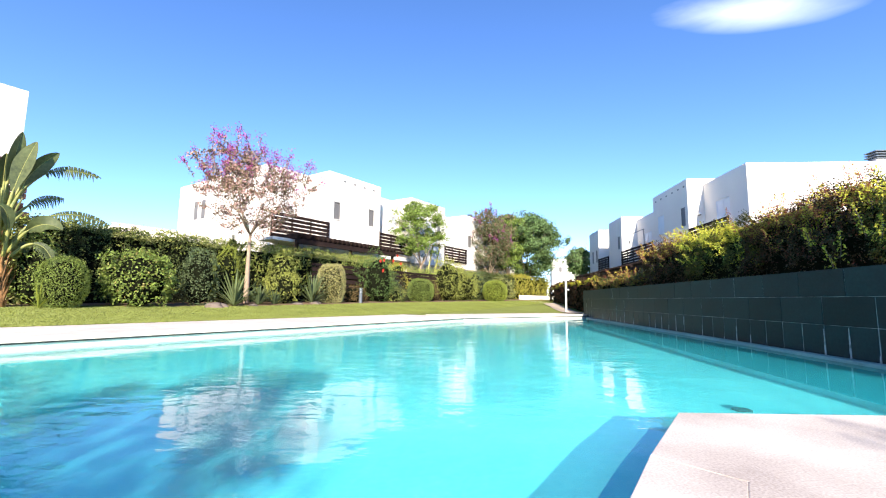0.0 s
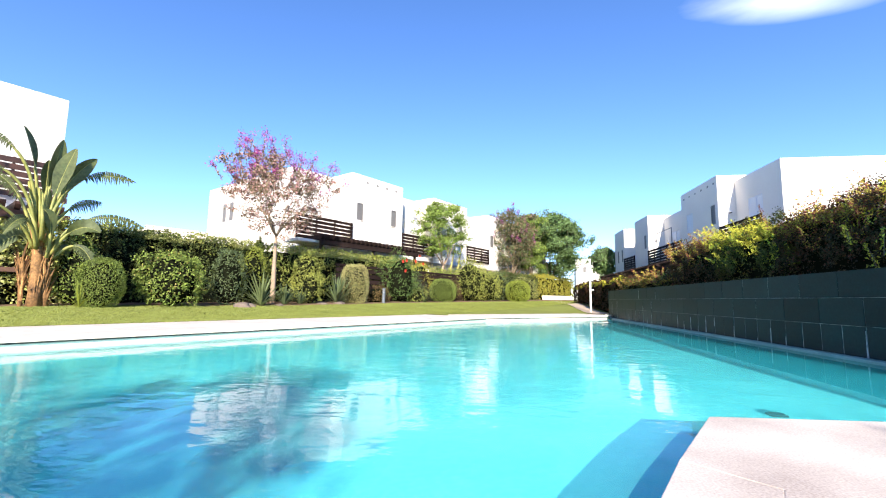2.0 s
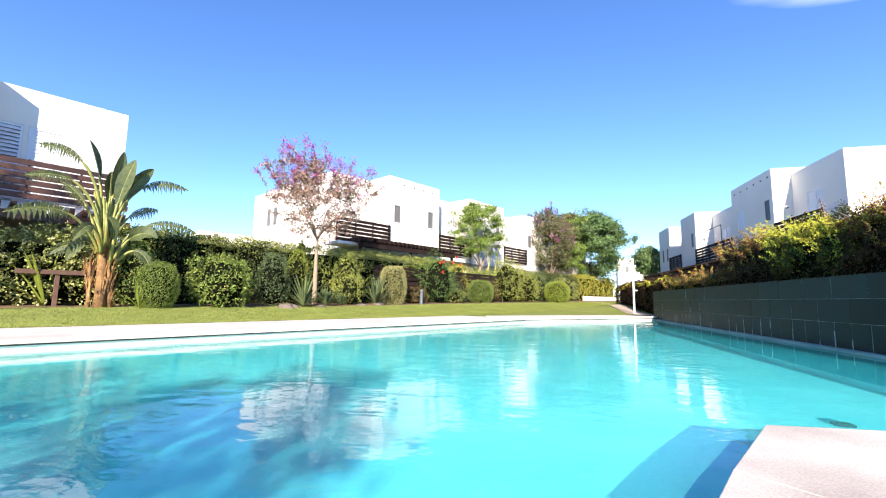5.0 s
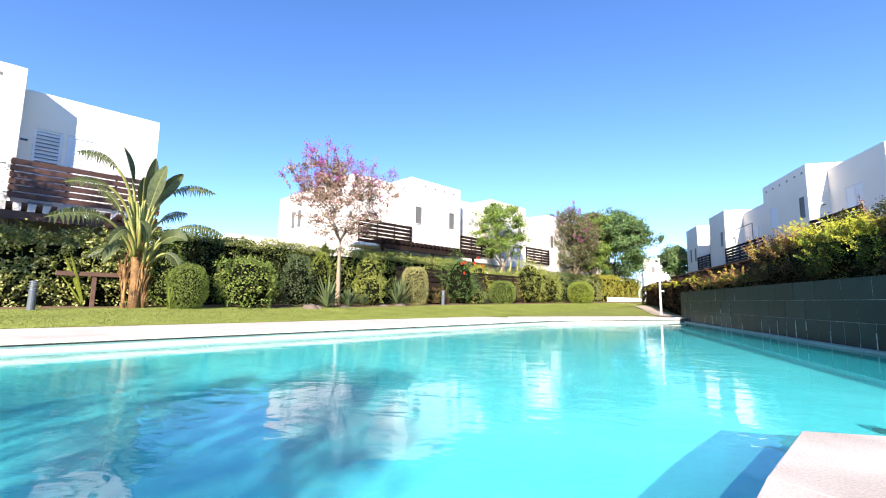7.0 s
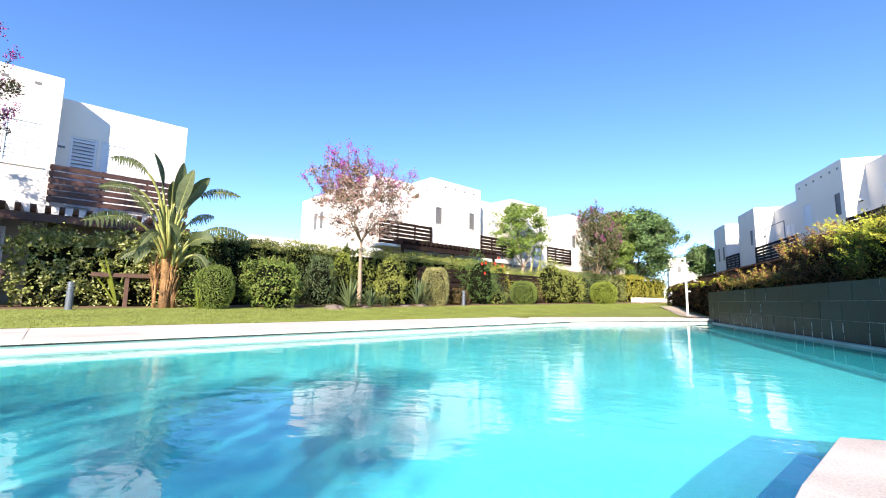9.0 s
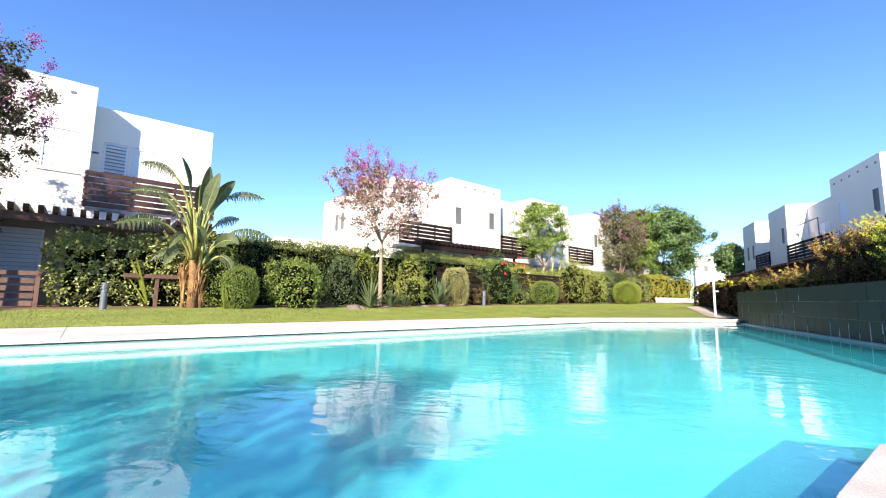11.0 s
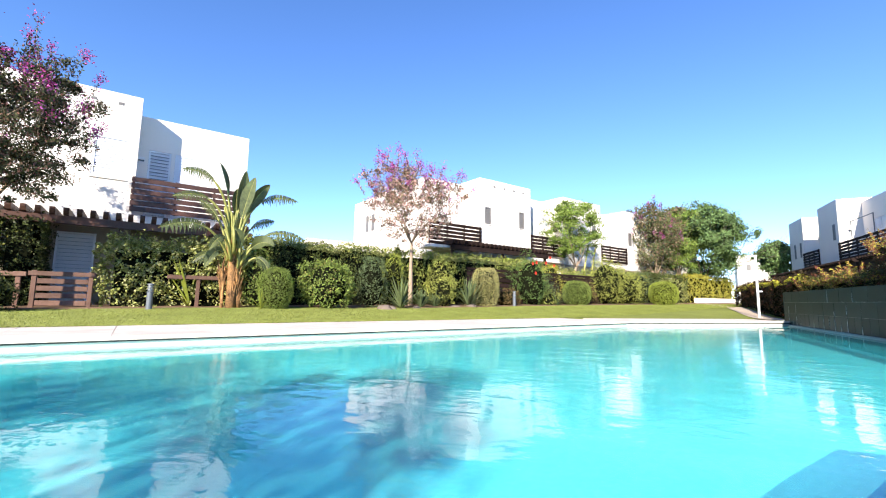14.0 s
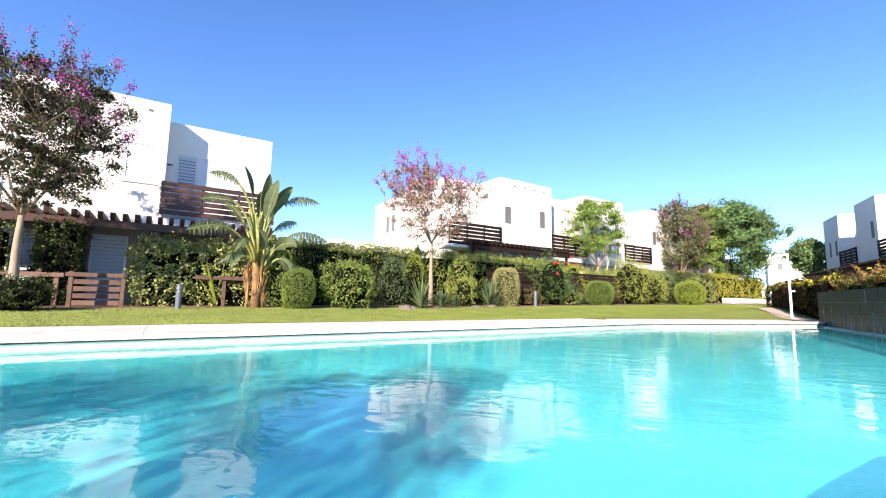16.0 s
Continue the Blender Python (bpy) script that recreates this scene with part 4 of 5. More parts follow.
gb(13.8, 14.3, 0.68, 0.38, "brown_leaf", "low brownish round clipped bush", rough=0.06)
gb(15.6, 14.4, 0.85, 1.15, "hibiscus", "tall dark green hibiscus bush with red flowers", rough=0.22, per=520, name="hibiscus_bush", lump=1.8)
gb(16.5, 14.1, 0.45, 0.34, "hedge", "low green bush beside the hibiscus", rough=0.12)
gb(16.9, 14.8, 0.4, 0.5, "silver", "grey-green spiky bush by the fence", rough=0.2, size=(0.2, 0.03), spread=1.4)
gb(18.7, 15.85, 0.8, 1.12, "yellow", "bright yellow-leaved bush over the fence", rough=0.1)
gb(18.8, 14.2, 0.7, 0.64, "box", "clipped green ball bush on the lawn", power=2.6, rough=0.015, per=1300, size=(0.045, 0.03))
gb(20.6, 15.0, 0.6, 0.6, "brown_leaf", "reddish-green loose bush by the fence", rough=0.15)
gb(22.6, 15.0, 1.1, 1.3, "bush_light", "tall yellow-green loose bush by the lawn", rough=0.25)
gb(24.2, 14.9, 1.2, 1.0, "bush_light", "green and cream loose bush by the lawn", rough=0.2)
gb(26.0, 15.1, 1.2, 1.0, "silver", "grey-green loose bush by the hedge", rough=0.2)
gb(27.2, 15.6, 0.7, 1.0, "yellow", "yellow-green upright bush by the hedge", rough=0.15)
bush(on_lawn(polar(-6.8, 29.5), 0.05), 0.8, 0.78, 0.72, "box_bright", "clipped green ball bush on the lawn", per=900, power=2.6, rough=0.015, seed=40, size=(0.06, 0.04))
gb(31.0, 15.3, 1.0, 0.9, "variegated", "cream and green loose bush by the hedge", rough=0.2)

# small red flowers of the hibiscus and orange buds
def flowers(name, place, spots, mat, label, r=0.07):
    f = thing(name, place, GTURN, label, "flower")
    for x, y, z in spots:
        bm = bmesh.new()
        for k in range(5):
            a = k * math.tau / 5 + x
            c = Vector((x, y, z))
            o = Vector((math.cos(a) * r, -0.02 - r * 0.4, math.sin(a) * r))
            sd = Vector((-math.sin(a) * r * 0.6, 0, math.cos(a) * r * 0.6))
            bm.faces.new([bm.verts.new(q) for q in (c, c + o * 0.7 + sd, c + o * 1.15, c + o * 0.7 - sd)])
        bmesh.ops.remove_doubles(bm, verts=bm.verts, dist=0.0005)
        part("flower", bm, M[mat], f)


hz = zg(15.6, 14.4)
flowers("hibiscus_flowers", G(15.6, 13.55, hz), [(-0.5, 0.1, 2.0), (-0.62, 0.05, 1.5), (0.45, 0.1, 2.3), (0.1, 0.05, 2.02), (0.85, 0.2, 1.95), (-0.75, 0.1, 1.95)], "red", "open red hibiscus flowers on the bush", 0.078)


# ---------------------------------------------------------------- strap-leaved plants
def strap(points, width, bm, fold=0.25):
    """A tapering folded blade along points."""
    rows_ = []
    n_ = len(points)
    for i, q in enumerate(points):
        f = i / (n_ - 1)
        ahead = (points[min(i + 1, n_ - 1)] - points[max(i - 1, 0)]).normalized()
        side = ahead.cross(Vector((0, 0, 1)))
        side = side.normalized() if side.length > 1e-3 else Vector((1, 0, 0))
        up_ = side.cross(ahead)
        w = width * (0.55 + 0.9 * f if f < 0.5 else 1.0) * max(0.03, (1 - f) ** 0.6)
        rows_.append([bm.verts.new(q - side * w / 2 + up_ * w * fold), bm.verts.new(q), bm.verts.new(q + side * w / 2 + up_ * w * fold)])
    for a, b in zip(rows_, rows_[1:]):
        for k in (0, 1):
            bm.faces.new((a[k], a[k + 1], b[k + 1], b[k]))


def agave(place, count, length, width, mat, label, seed):
    rd = random.Random(seed)
    a_ = thing("spiky_plant", place, 0, label, "plant")
    for i in range(count):
        an, tilt = rd.uniform(0, math.tau), rd.uniform(0.15, 1.15)
        h = Vector((math.cos(an), math.sin(an), 0))
        ln_ = length * rd.uniform(0.7, 1.1)
        pts = []
        for k in range(6):
            f = k / 5
            pts.append(h * ln_ * f * math.sin(tilt) + Vector((0, 0, ln_ * f * math.cos(tilt) - 0.25 * tilt * ln_ * f * f)))
        bm = bmesh.new()
        strap(pts, width, bm)
        part("leaf", bm, M[mat], a_)


agave(on_lawn(G(8.75, 13.6)), 44, 0.85, 0.085, "silver", "low grey-green strap-leaved plant under the tree", 11)
agave(on_lawn(G(9.5, 13.8)), 38, 0.75, 0.08, "silver", "low grey-green strap-leaved plant under the tree", 12)
agave(on_lawn(G(11.2, 13.8)), 44, 1.5, 0.085, "silver", "tall grey-green strap-leaved plant in the bed", 13)
agave(on_lawn(G(7.75, 13.4)), 40, 1.3, 0.1, "sword", "spiky grey-green sword-leaved plant", 3)
agave(on_lawn(G(3.1, 13.7)), 12, 0.8, 0.05, "lime", "narrow-leaved plant at the palm's foot", 4)
agave(on_lawn(G(17.1, 14.1)), 30, 1.1, 0.08, "silver", "spiky grey-green plant by the fence", 5)
agave(on_lawn(G(1.4, 15.5)), 7, 1.75, 0.13, "lime", "bright lime young leaves in the hedge", 6)


# ---------------------------------------------------------------- broad-leaved palm clump
def blade(root, bend, tip, width, torn, parent, share=0.45, turn=0.0):
    """One leaf: a stalk along a curve and a blade on its outer part."""
    def at_(f):
        return root * (1 - f) ** 2 + bend * 2 * f * (1 - f) + tip * f * f
    n_ = 16
    pts = [at_(i / n_) for i in range(n_ + 1)]
    k0 = int(n_ * share)
    st = part("stalk", tube(pts[:k0 + 1] + pts[k0 + 1:], [0.042 - 0.016 * i / n_ if i <= k0 else 0.016 - 0.011 * i / n_ for i in range(n_ + 1)], 6), M["petiole"], parent, smooth=True)
    bm = bmesh.new()
    fine = [at_(share + (1 - share) * i / 26) for i in range(27)]
    face = Vector((math.sin(turn), -math.cos(turn), 0.25)).normalized()
    left, right_, mid = [], [], []
    for i, q in enumerate(fine):
        f = i / 26
        ahead = (fine[min(i + 1, 26)] - fine[max(i - 1, 0)]).normalized()
        side = ahead.cross(face).normalized()
        up_ = side.cross(ahead)
        w = width * math.sin(min(1.0, f * 1.35 + 0.12) * math.pi * 0.5) * (1 - f ** 3.2) ** 0.8 * 0.5 + 0.01
        sag = Vector((0, 0, -0.35 * w * torn))
        mid.append(q)
        left.append((q + side * w + up_ * w * 0.35 + sag, q + side * w * 0.55 + up_ * w * 0.2))
        right_.append((q - side * w + up_ * w * 0.35 + sag, q - side * w * 0.55 + up_ * w * 0.2))
    for rim in (left, right_):
        if torn:
            i = 0
            while i < 25:
                st_ = random.choice((1, 1, 2))
                j = min(26, i + st_)
                slip = Vector((random.uniform(-0.03, 0.03), random.uniform(-0.04, 0.04), -random.uniform(0, 0.12) * torn))
                a, b = bm.verts.new(mid[i]), bm.verts.new(mid[j])
                m1, m2 = bm.verts.new(rim[i][1]), bm.verts.new(rim[j][1] * 0.75 + rim[i][1] * 0.25)
                c = bm.verts.new((rim[i][0] + rim[j][0]) / 2 + slip)
                bm.faces.new((a, b, m2, m1)); bm.faces.new((m1, m2, c))
                i = j
        else:
            vm = [bm.verts.new(q) for q in mid]
            v2 = [bm.verts.new(q[1]) for q in rim]
            v3 = [bm.verts.new(q[0]) for q in rim]
            for i in range(26):
                bm.faces.new((vm[i], vm[i + 1], v2[i + 1], v2[i])); bm.faces.new((v2[i], v2[i + 1], v3[i + 1], v3[i]))
    part("blade", bm, M["banana"], st, "torn arching leaf blade" if torn else "broad upright leaf blade", smooth=not torn)


def palm_clump(place):
    c = thing("banana_palm", place, GTURN, "tall broad-leaved palm clump with orange-brown sheaths", "palm")
    rd = random.Random(5)
    V_ = Vector
    for x, y, h, r, lean in ((0.02, 0, 2.05, 0.12, -0.06), (0.23, 0.02, 1.8, 0.07, -0.2), (0.1, 0.16, 1.8, 0.1, -0.06), (-0.2, 0.1, 1.25, 0.04, -0.1)):
        pts = [V_((x + lean * f, y, h * f - 0.05)) for f in (0, 0.2, 0.4, 0.6, 0.8, 1.0)]
        tr = part("trunk", tube(pts, [r * 1.4, r * 1.05, r, r * 0.95, r * 0.9, r * 0.5], 9), M["husk"], c, smooth=True)
        for k in range(44):
            a = rd.uniform(0, math.tau); z0 = rd.uniform(0.0, h * 0.85); l_ = rd.uniform(0.3, 0.85)
            o = V_((math.cos(a), math.sin(a), 0))
            base = V_((x + lean * z0 / h, y, z0)) + o * r * 0.92
            bm = bmesh.new()
            strap([base + o * 0.012 * i + V_((0, 0, l_ * i / 4)) + o * (0.026 * i * i / 4) for i in range(5)], rd.uniform(0.04, 0.13), bm)
            part("sheath", bm, M["husk"], tr, "dry peeling leaf sheath")
    upright = (
        (V_((0.0, 0, 1.7)), V_((0.0, 0, 3.0)), V_((0.2, 0, 4.3)), 0.4, 0, 0.5, 0.5),
        (V_((0.05, -0.1, 1.6)), V_((0.08, -0.1, 2.9)), V_((0.45, -0.15, 4.1)), 0.44, 0, 0.47, -0.5),
        (V_((0.05, 0.1, 1.6)), V_((0.15, 0.1, 3.2)), V_((0.95, 0.1, 4.0)), 0.42, 0, 0.5, 0.6),
        (V_((-0.1, 0.1, 1.7)), V_((-0.1, 0.1, 3.4)), V_((-0.55, 0.1, 4.45)), 0.34, 0, 0.6, 0.9),
        (V_((0.1, -0.25, 1.2)), V_((0.15, -0.5, 2.2)), V_((-0.1, -0.5, 2.35)), 0.3, 0, 0.35, 0.3),
        (V_((0.2, -0.1, 1.3)), V_((0.5, -0.5, 2.3)), V_((1.0, -0.7, 1.9)), 0.46, 0, 0.35, 0.3),
        (V_((0.02, 0.05, 1.7)), V_((-0.02, 0.05, 2.9)), V_((-0.02, 0.05, 3.7)), 0.36, 0, 0.5, 0.3),
        (V_((0.25, 0.1, 1.2)), V_((0.5, 0.1, 2.0)), V_((0.75, 0.0, 0.7)), 0.36, 0, 0.3, 0.5),
        (V_((-0.1, 0.1, 1.3)), V_((-0.4, 0.1, 2.2)), V_((-0.75, 0.0, 1.2)), 0.36, 0, 0.3, -0.4))
    arching = (
        (V_((0.1, 0.1, 1.6)), V_((0.25, 0.3, 4.0)), V_((1.95, 0.3, 3.6)), 0.42, 1, 0.56, 0.1),
        (V_((0.1, 0.2, 1.5)), V_((0.3, 0.5, 2.8)), V_((1.3, 0.6, 2.9)), 0.42, 1, 0.54, 0.2),
        (V_((0.15, 0, 1.3)), V_((0.7, -0.1, 2.9)), V_((2.2, -0.1, 2.2)), 0.36, 1, 0.46, 0.1),
        (V_((-0.1, 0, 1.7)), V_((-0.25, -0.2, 4.3)), V_((-1.55, -0.3, 3.95)), 0.38, 1, 0.6, 0.0),
        (V_((-0.1, -0.1, 1.6)), V_((-0.4, -0.3, 3.8)), V_((-1.75, -0.4, 3.1)), 0.38, 1, 0.6, -0.1),
        (V_((-0.1, 0, 1.4)), V_((-0.7, -0.5, 2.9)), V_((-2.0, -0.7, 2.15)), 0.52, 1, 0.45, 0.1),
        (V_((-0.1, -0.2, 1.4)), V_((-0.35, -0.7, 2.6)), V_((-0.8, -1.0, 1.6)), 0.44, 1, 0.45, 0.0))
    hanging = (
        (V_((0.2, 0.2, 1.3)), V_((0.8, 0.4, 1.9)), V_((1.4, 0.4, 1.1)), 0.4, 1, 0.35, 0.0),
        (V_((0.1, 0.3, 1.5)), V_((0.3, 0.8, 3.1)), V_((0.6, 1.3, 3.1)), 0.4, 1, 0.45, 0.0),
        (V_((0.25, -0.1, 1.2)), V_((0.7, -0.3, 2.0)), V_((1.0, -0.5, 0.95)), 0.4, 1, 0.4, 0.1),
        (V_((-0.1, 0.1, 1.2)), V_((-0.6, 0.2, 2.0)), V_((-1.1, 0.2, 1.3)), 0.4, 1, 0.4, 0.1),
        (V_((-0.1, 0.2, 1.5)), V_((-0.3, 0.4, 3.0)), V_((-1.0, 0.5, 3.3)), 0.36, 1, 0.5, 0.1))
    for leaf_ in (*upright, *arching, *hanging):
        blade(*leaf_[:5], c, *leaf_[5:])
    for i in range(30):
        a = rd.uniform(-0.3, 0.3)
        b0 = V_((0.0 + a * 0.35, rd.uniform(-0.2, 0.12), rd.uniform(1.45, 1.9)))
        part("stalk", tube([b0, b0 + V_((a * 0.35, 0, 0.55)), b0 + V_((a * 1.0, 0, rd.uniform(0.8, 1.25)))], [0.055, 0.042, 0.014], 6), M["petiole"], c, smooth=True)


palm_clump(on_lawn(G(2.35, 14.3)))


# ---------------------------------------------------------------- trees
def limb(bm, a, way, length, r, rd, wob=0.18, n_=5, up=0.15):
    pts, rad = [a.copy()], [r]
    q, w = a.copy(), way.normalized()
    for i in range(n_):
        w = (w + Vector([rd.gauss(0, wob) for _ in range(3)]) * 0.6 + Vector((0, 0, up * 0.3))).normalized()
        q = q + w * length / n_
        pts.append(q.copy()); rad.append(r * (1 - 0.55 * (i + 1) / n_))
    tube(pts, rad, 7 if r > 0.03 else 5, bm)
    return pts, w, rad[-1]


def tree(name, place, trunk_h, trunk_r, spread_r, top, leaf_mat, label, seed, bark="bark", leaves=9000, size=(0.07, 0.04),
         blossom=0, low=None, cluster=0.16, levels=3, forks=5, category="tree", lean=0.0, shade=0.95, clumps=120, full_mid=0.5, scatter=0, spray=(0.2, 0.75), out_=0.1):
    rd = random.Random(seed)
    t_ = thing(name, place, rd.uniform(0, 360), label, category)
    bm, fine_wood = bmesh.new(), bmesh.new()
    start = Vector((0, 0, -0.1))
    trunk_pts, w, r = limb(bm, start, Vector((lean, 0, 1)), trunk_h + 0.1, trunk_r, rd, 0.03, 6, 0.3)
    ends = [(trunk_pts[-1], w, r)]
    twigs = []
    crown_h = top - trunk_h
    reach = [0.42, 0.34, 0.28, 0.2]
    for lv in range(levels):
        nxt = []
        for a, w, r in ends:
            k = forks if lv == 0 else rd.choice((2, 3, 3))
            off = rd.uniform(0, math.tau)
            for i in range(k):
                an = off + i * math.tau / k + rd.uniform(-0.4, 0.4)
                tilt = rd.uniform(0.35, 0.95) if lv == 0 else rd.uniform(0.25, 0.85)
                out = Vector((math.cos(an), math.sin(an), 0))
                ww = (w * math.cos(tilt) + out * math.sin(tilt) * (spread_r * 2 / crown_h)).normalized()
                ln_ = crown_h * reach[lv] * rd.uniform(0.75, 1.15)
                wood = bmesh.new() if lv == 0 else fine_wood
                pts, w2, r2 = limb(wood, a, ww, ln_, max(0.006, r * 0.72), rd)
                if lv == 0:
                    part("limb", wood, M[bark], t_, smooth=True)
                nxt.append((pts[-1], w2, r2))
                if lv >= 1 or rd.random() < 0.4:
                    twigs.append(pts)
        ends = nxt
    part("trunk", bm, M[bark], t_, smooth=True)
    part("branch_work", fine_wood, M[bark], t_, smooth=True)["kind"] = "stuff"
    if low is None:
        low = trunk_h * 0.95
    src = np.array([tuple(q) for pts in twigs for q in pts[1:]])
    tips = np.array([tuple(e[0]) for e in ends])
    mid = np.array([0, 0, top * (1 - full_mid) + low * full_mid])
    half = np.array([spread_r, spread_r, (top - low) / 2])
    u = unit(rng.normal(0, 1, (clumps, 3))) * rng.uniform(0.35, 1.0, (clumps, 1)) ** 0.6
    puffs = np.concatenate([u * half * shade + mid, src[rng.integers(0, len(src), clumps // 2)], tips[rng.integers(0, len(tips), clumps // 2)]])
    size_of = rng.uniform(0.5, 1.5, len(puffs)) * cluster
    which = rng.integers(0, len(puffs), leaves)
    P_ = puffs[which] + unit(rng.normal(0, 1, (leaves, 3))) * (rng.random((leaves, 1)) ** 0.45 * 1.6) * size_of[which][:, None] * (1, 1, 0.6)
    lop = np.linalg.norm((P_ - mid) / half, axis=1) + rng.normal(0, 0.05, leaves)
    lop = lop + lumps(P_, 0.9, 0.6, seed)
    P_ = P_[lop < (1.2 if blossom else 1.08)]
    P_ = P_[P_[:, 2] > low - 0.3]
    part("crown", leaf_mesh("crown", P_, unit(P_ - mid), *size, 1.2, droop=0.4), M[leaf_mat], t_)["kind"] = "stuff"
    if blossom:
        high = tips[np.argsort(tips[:, 2] + rng.normal(0, 0.5, len(tips)))][::-1][:blossom]
        high = high[np.linalg.norm((high - mid) / half, axis=1) < 1.12]
        if scatter:
            v_ = unit(rng.normal(0, 1, (scatter, 3)))
            v_[:, 2] = np.abs(v_[:, 2] + 0.25) - 0.15
            high = np.concatenate([high, v_ * half * rng.uniform(0.72, 0.97, (scatter, 1)) + mid])
        shoots_ = bmesh.new()
        B_, L_ = [], []
        for h in high:
            h = Vector(h)
            e = h + Vector((h.x * out_ + rd.gauss(0, 0.1), h.y * out_ + rd.gauss(0, 0.1), rd.uniform(*spray)))
            for k in range(34):
                L_.append(tuple(h.lerp(e, k / 36) + Vector([rd.gauss(0, 0.035) for _ in range(3)])))
            tube([h, h.lerp(e, 0.5), e], [0.007, 0.006, 0.004], 4, shoots_)
            for k in range(rd.randint(30, 75)):
                B_.append(tuple(e + Vector((rd.gauss(0, 0.075), rd.gauss(0, 0.075), rd.gauss(0.0, 0.1)))))
        part("spray_growth", shoots_, M["bark_dark"], t_)["kind"] = "stuff"
        L_ = np.array(L_)
        part("shoot_leaves", leaf_mesh("shoot_leaves", L_, rng.normal(0, 1, L_.shape), *size, 1.0), M[leaf_mat], t_)["kind"] = "stuff"
        B_ = np.array(B_)
        part("blossoms", leaf_mesh("blossoms", B_, rng.normal(0, 1, B_.shape), 0.05, 0.045, 1.0), M["blossom"], t_, "clusters of pink blossom")["kind"] = "stuff"
    return t_


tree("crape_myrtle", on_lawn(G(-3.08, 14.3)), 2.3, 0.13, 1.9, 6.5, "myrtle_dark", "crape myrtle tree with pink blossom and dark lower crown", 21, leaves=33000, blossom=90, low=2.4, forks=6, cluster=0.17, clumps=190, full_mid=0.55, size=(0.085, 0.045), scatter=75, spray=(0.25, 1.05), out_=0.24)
tree("crape_myrtle", on_lawn(G(8.75, 14.4)), 2.5, 0.11, 2.0, 5.55, "myrtle", "crape myrtle tree with pink blossom and sparse leaves", 8, leaves=14000, blossom=90, scatter=45, low=2.3, forks=7, cluster=0.15, clumps=190, size=(0.085, 0.045), spray=(0.2, 0.8), out_=0.14)
tree("garden_tree", on_lawn(G(22.4, 17.0)), 2.3, 0.14, 1.85, 6.8, "tree", "light green feathery garden tree", 36, leaves=17000, size=(0.2, 0.05), cluster=0.24, bark="bark", clumps=95, low=2.5)
tree("crape_myrtle", on_lawn(polar(-6.0, 37.0)), 2.0, 0.14, 2.0, 7.4, "myrtle_green", "dark reddish crape myrtle tree with pink tips", 44, leaves=24000, blossom=30, scatter=40, size=(0.13, 0.08), cluster=0.34, clumps=170, low=1.7)
tree("garden_tree", on_lawn(polar(-11.0, 44)), 2.0, 0.2, 3.5, 8.8, "tree_dark", "large dense green tree with spreading crown", 52, leaves=52000, size=(0.26, 0.09), cluster=0.5, forks=7, bark="bark_dark", low=1.8, clumps=130)
tree("garden_tree", on_lawn(polar(-8.6, 41)), 2.0, 0.16, 1.6, 8.2, "tree", "bright green tree between two larger trees", 53, leaves=16000, size=(0.2, 0.07), cluster=0.4, bark="bark_dark", low=2.0, clumps=60)
tree("garden_tree", on_lawn(polar(-17.8, 50)), 2.0, 0.14, 1.5, 6.0, "tree_dark", "small round dark green tree", 63, leaves=16000, size=(0.22, 0.12), cluster=0.4, bark="bark_dark", clumps=70, low=2.0)

# ---------------------------------------------------------------- bollards, shower, planter, rocks
def bollard(place, h=0.7):
    b = thing("bollard_light", place, 0, "grey metal garden bollard light with louvred head", "lamp", "bollard lights")
    part("post", tube([Vector((0, 0, -0.05)), Vector((0, 0, h * 0.68))], [0.075, 0.075], 16), M["metal_grey"], b, smooth=False)
    part("base_plate", tube([Vector((0, 0, 0.0)), Vector((0, 0, 0.02))], [0.11, 0.11], 16), M["metal_grey"], b)
    part("core", tube([Vector((0, 0, h * 0.68)), Vector((0, 0, h * 0.94))], [0.05, 0.05], 14), M["white_metal"], b, "pale lamp core")
    for i in range(4):
        z = h * (0.70 + 0.06 * i)
        part("louvre", tube([Vector((0, 0, z)), Vector((0, 0, z + 0.012)), Vector((0, 0, z + 0.024))], [0.082, 0.078, 0.06], 16), M["metal_grey"], b)
    part("cap", tube([Vector((0, 0, h * 0.94)), Vector((0, 0, h * 0.98)), Vector((0, 0, h))], [0.08, 0.078, 0.05], 16), M["metal_grey"], b)


bollard(on_lawn(G(0.33, 13.9)), 0.7)
bollard(on_lawn(G(13.64, 13.6)), 0.68)

sp = on_lawn(polar(-15.9, 21.4))
sh = thing("pool_shower", sp, -10, "white metal pool shower post with overhead arm", "shower")
part("post", tube([Vector((0, 0, -0.05)), Vector((0, 0, 1.2)), Vector((0, 0, 2.52))], [0.045, 0.043, 0.04], 14), M["white_metal"], sh, smooth=False)
part("arm", tube([Vector((0.05, 0, 2.46)), Vector((-0.12, 0, 2.48)), Vector((-0.26, 0, 2.47))], [0.03, 0.03, 0.028], 10), M["white_metal"], sh)
part("shower_head", tube([Vector((-0.25, 0, 2.47)), Vector((-0.25, 0, 2.43)), Vector((-0.25, 0, 2.41))], [0.03, 0.08, 0.08], 14), M["white_metal"], sh)
part("valve", tube([Vector((0.05, -0.02, 1.05)), Vector((0.13, -0.06, 1.05)), Vector((0.15, -0.07, 1.05))], [0.03, 0.035, 0.02], 10), M["white_metal"], sh, "round push valve")
part("base_plate", box(-0.12, 0.12, -0.12, 0.12, -0.02, 0.02, 0.005), M["white_metal"], sh)

pl = thing("planter", on_lawn(G(36.3, 15.3)), GTURN, "low white rendered planter along the hedge", "planter")
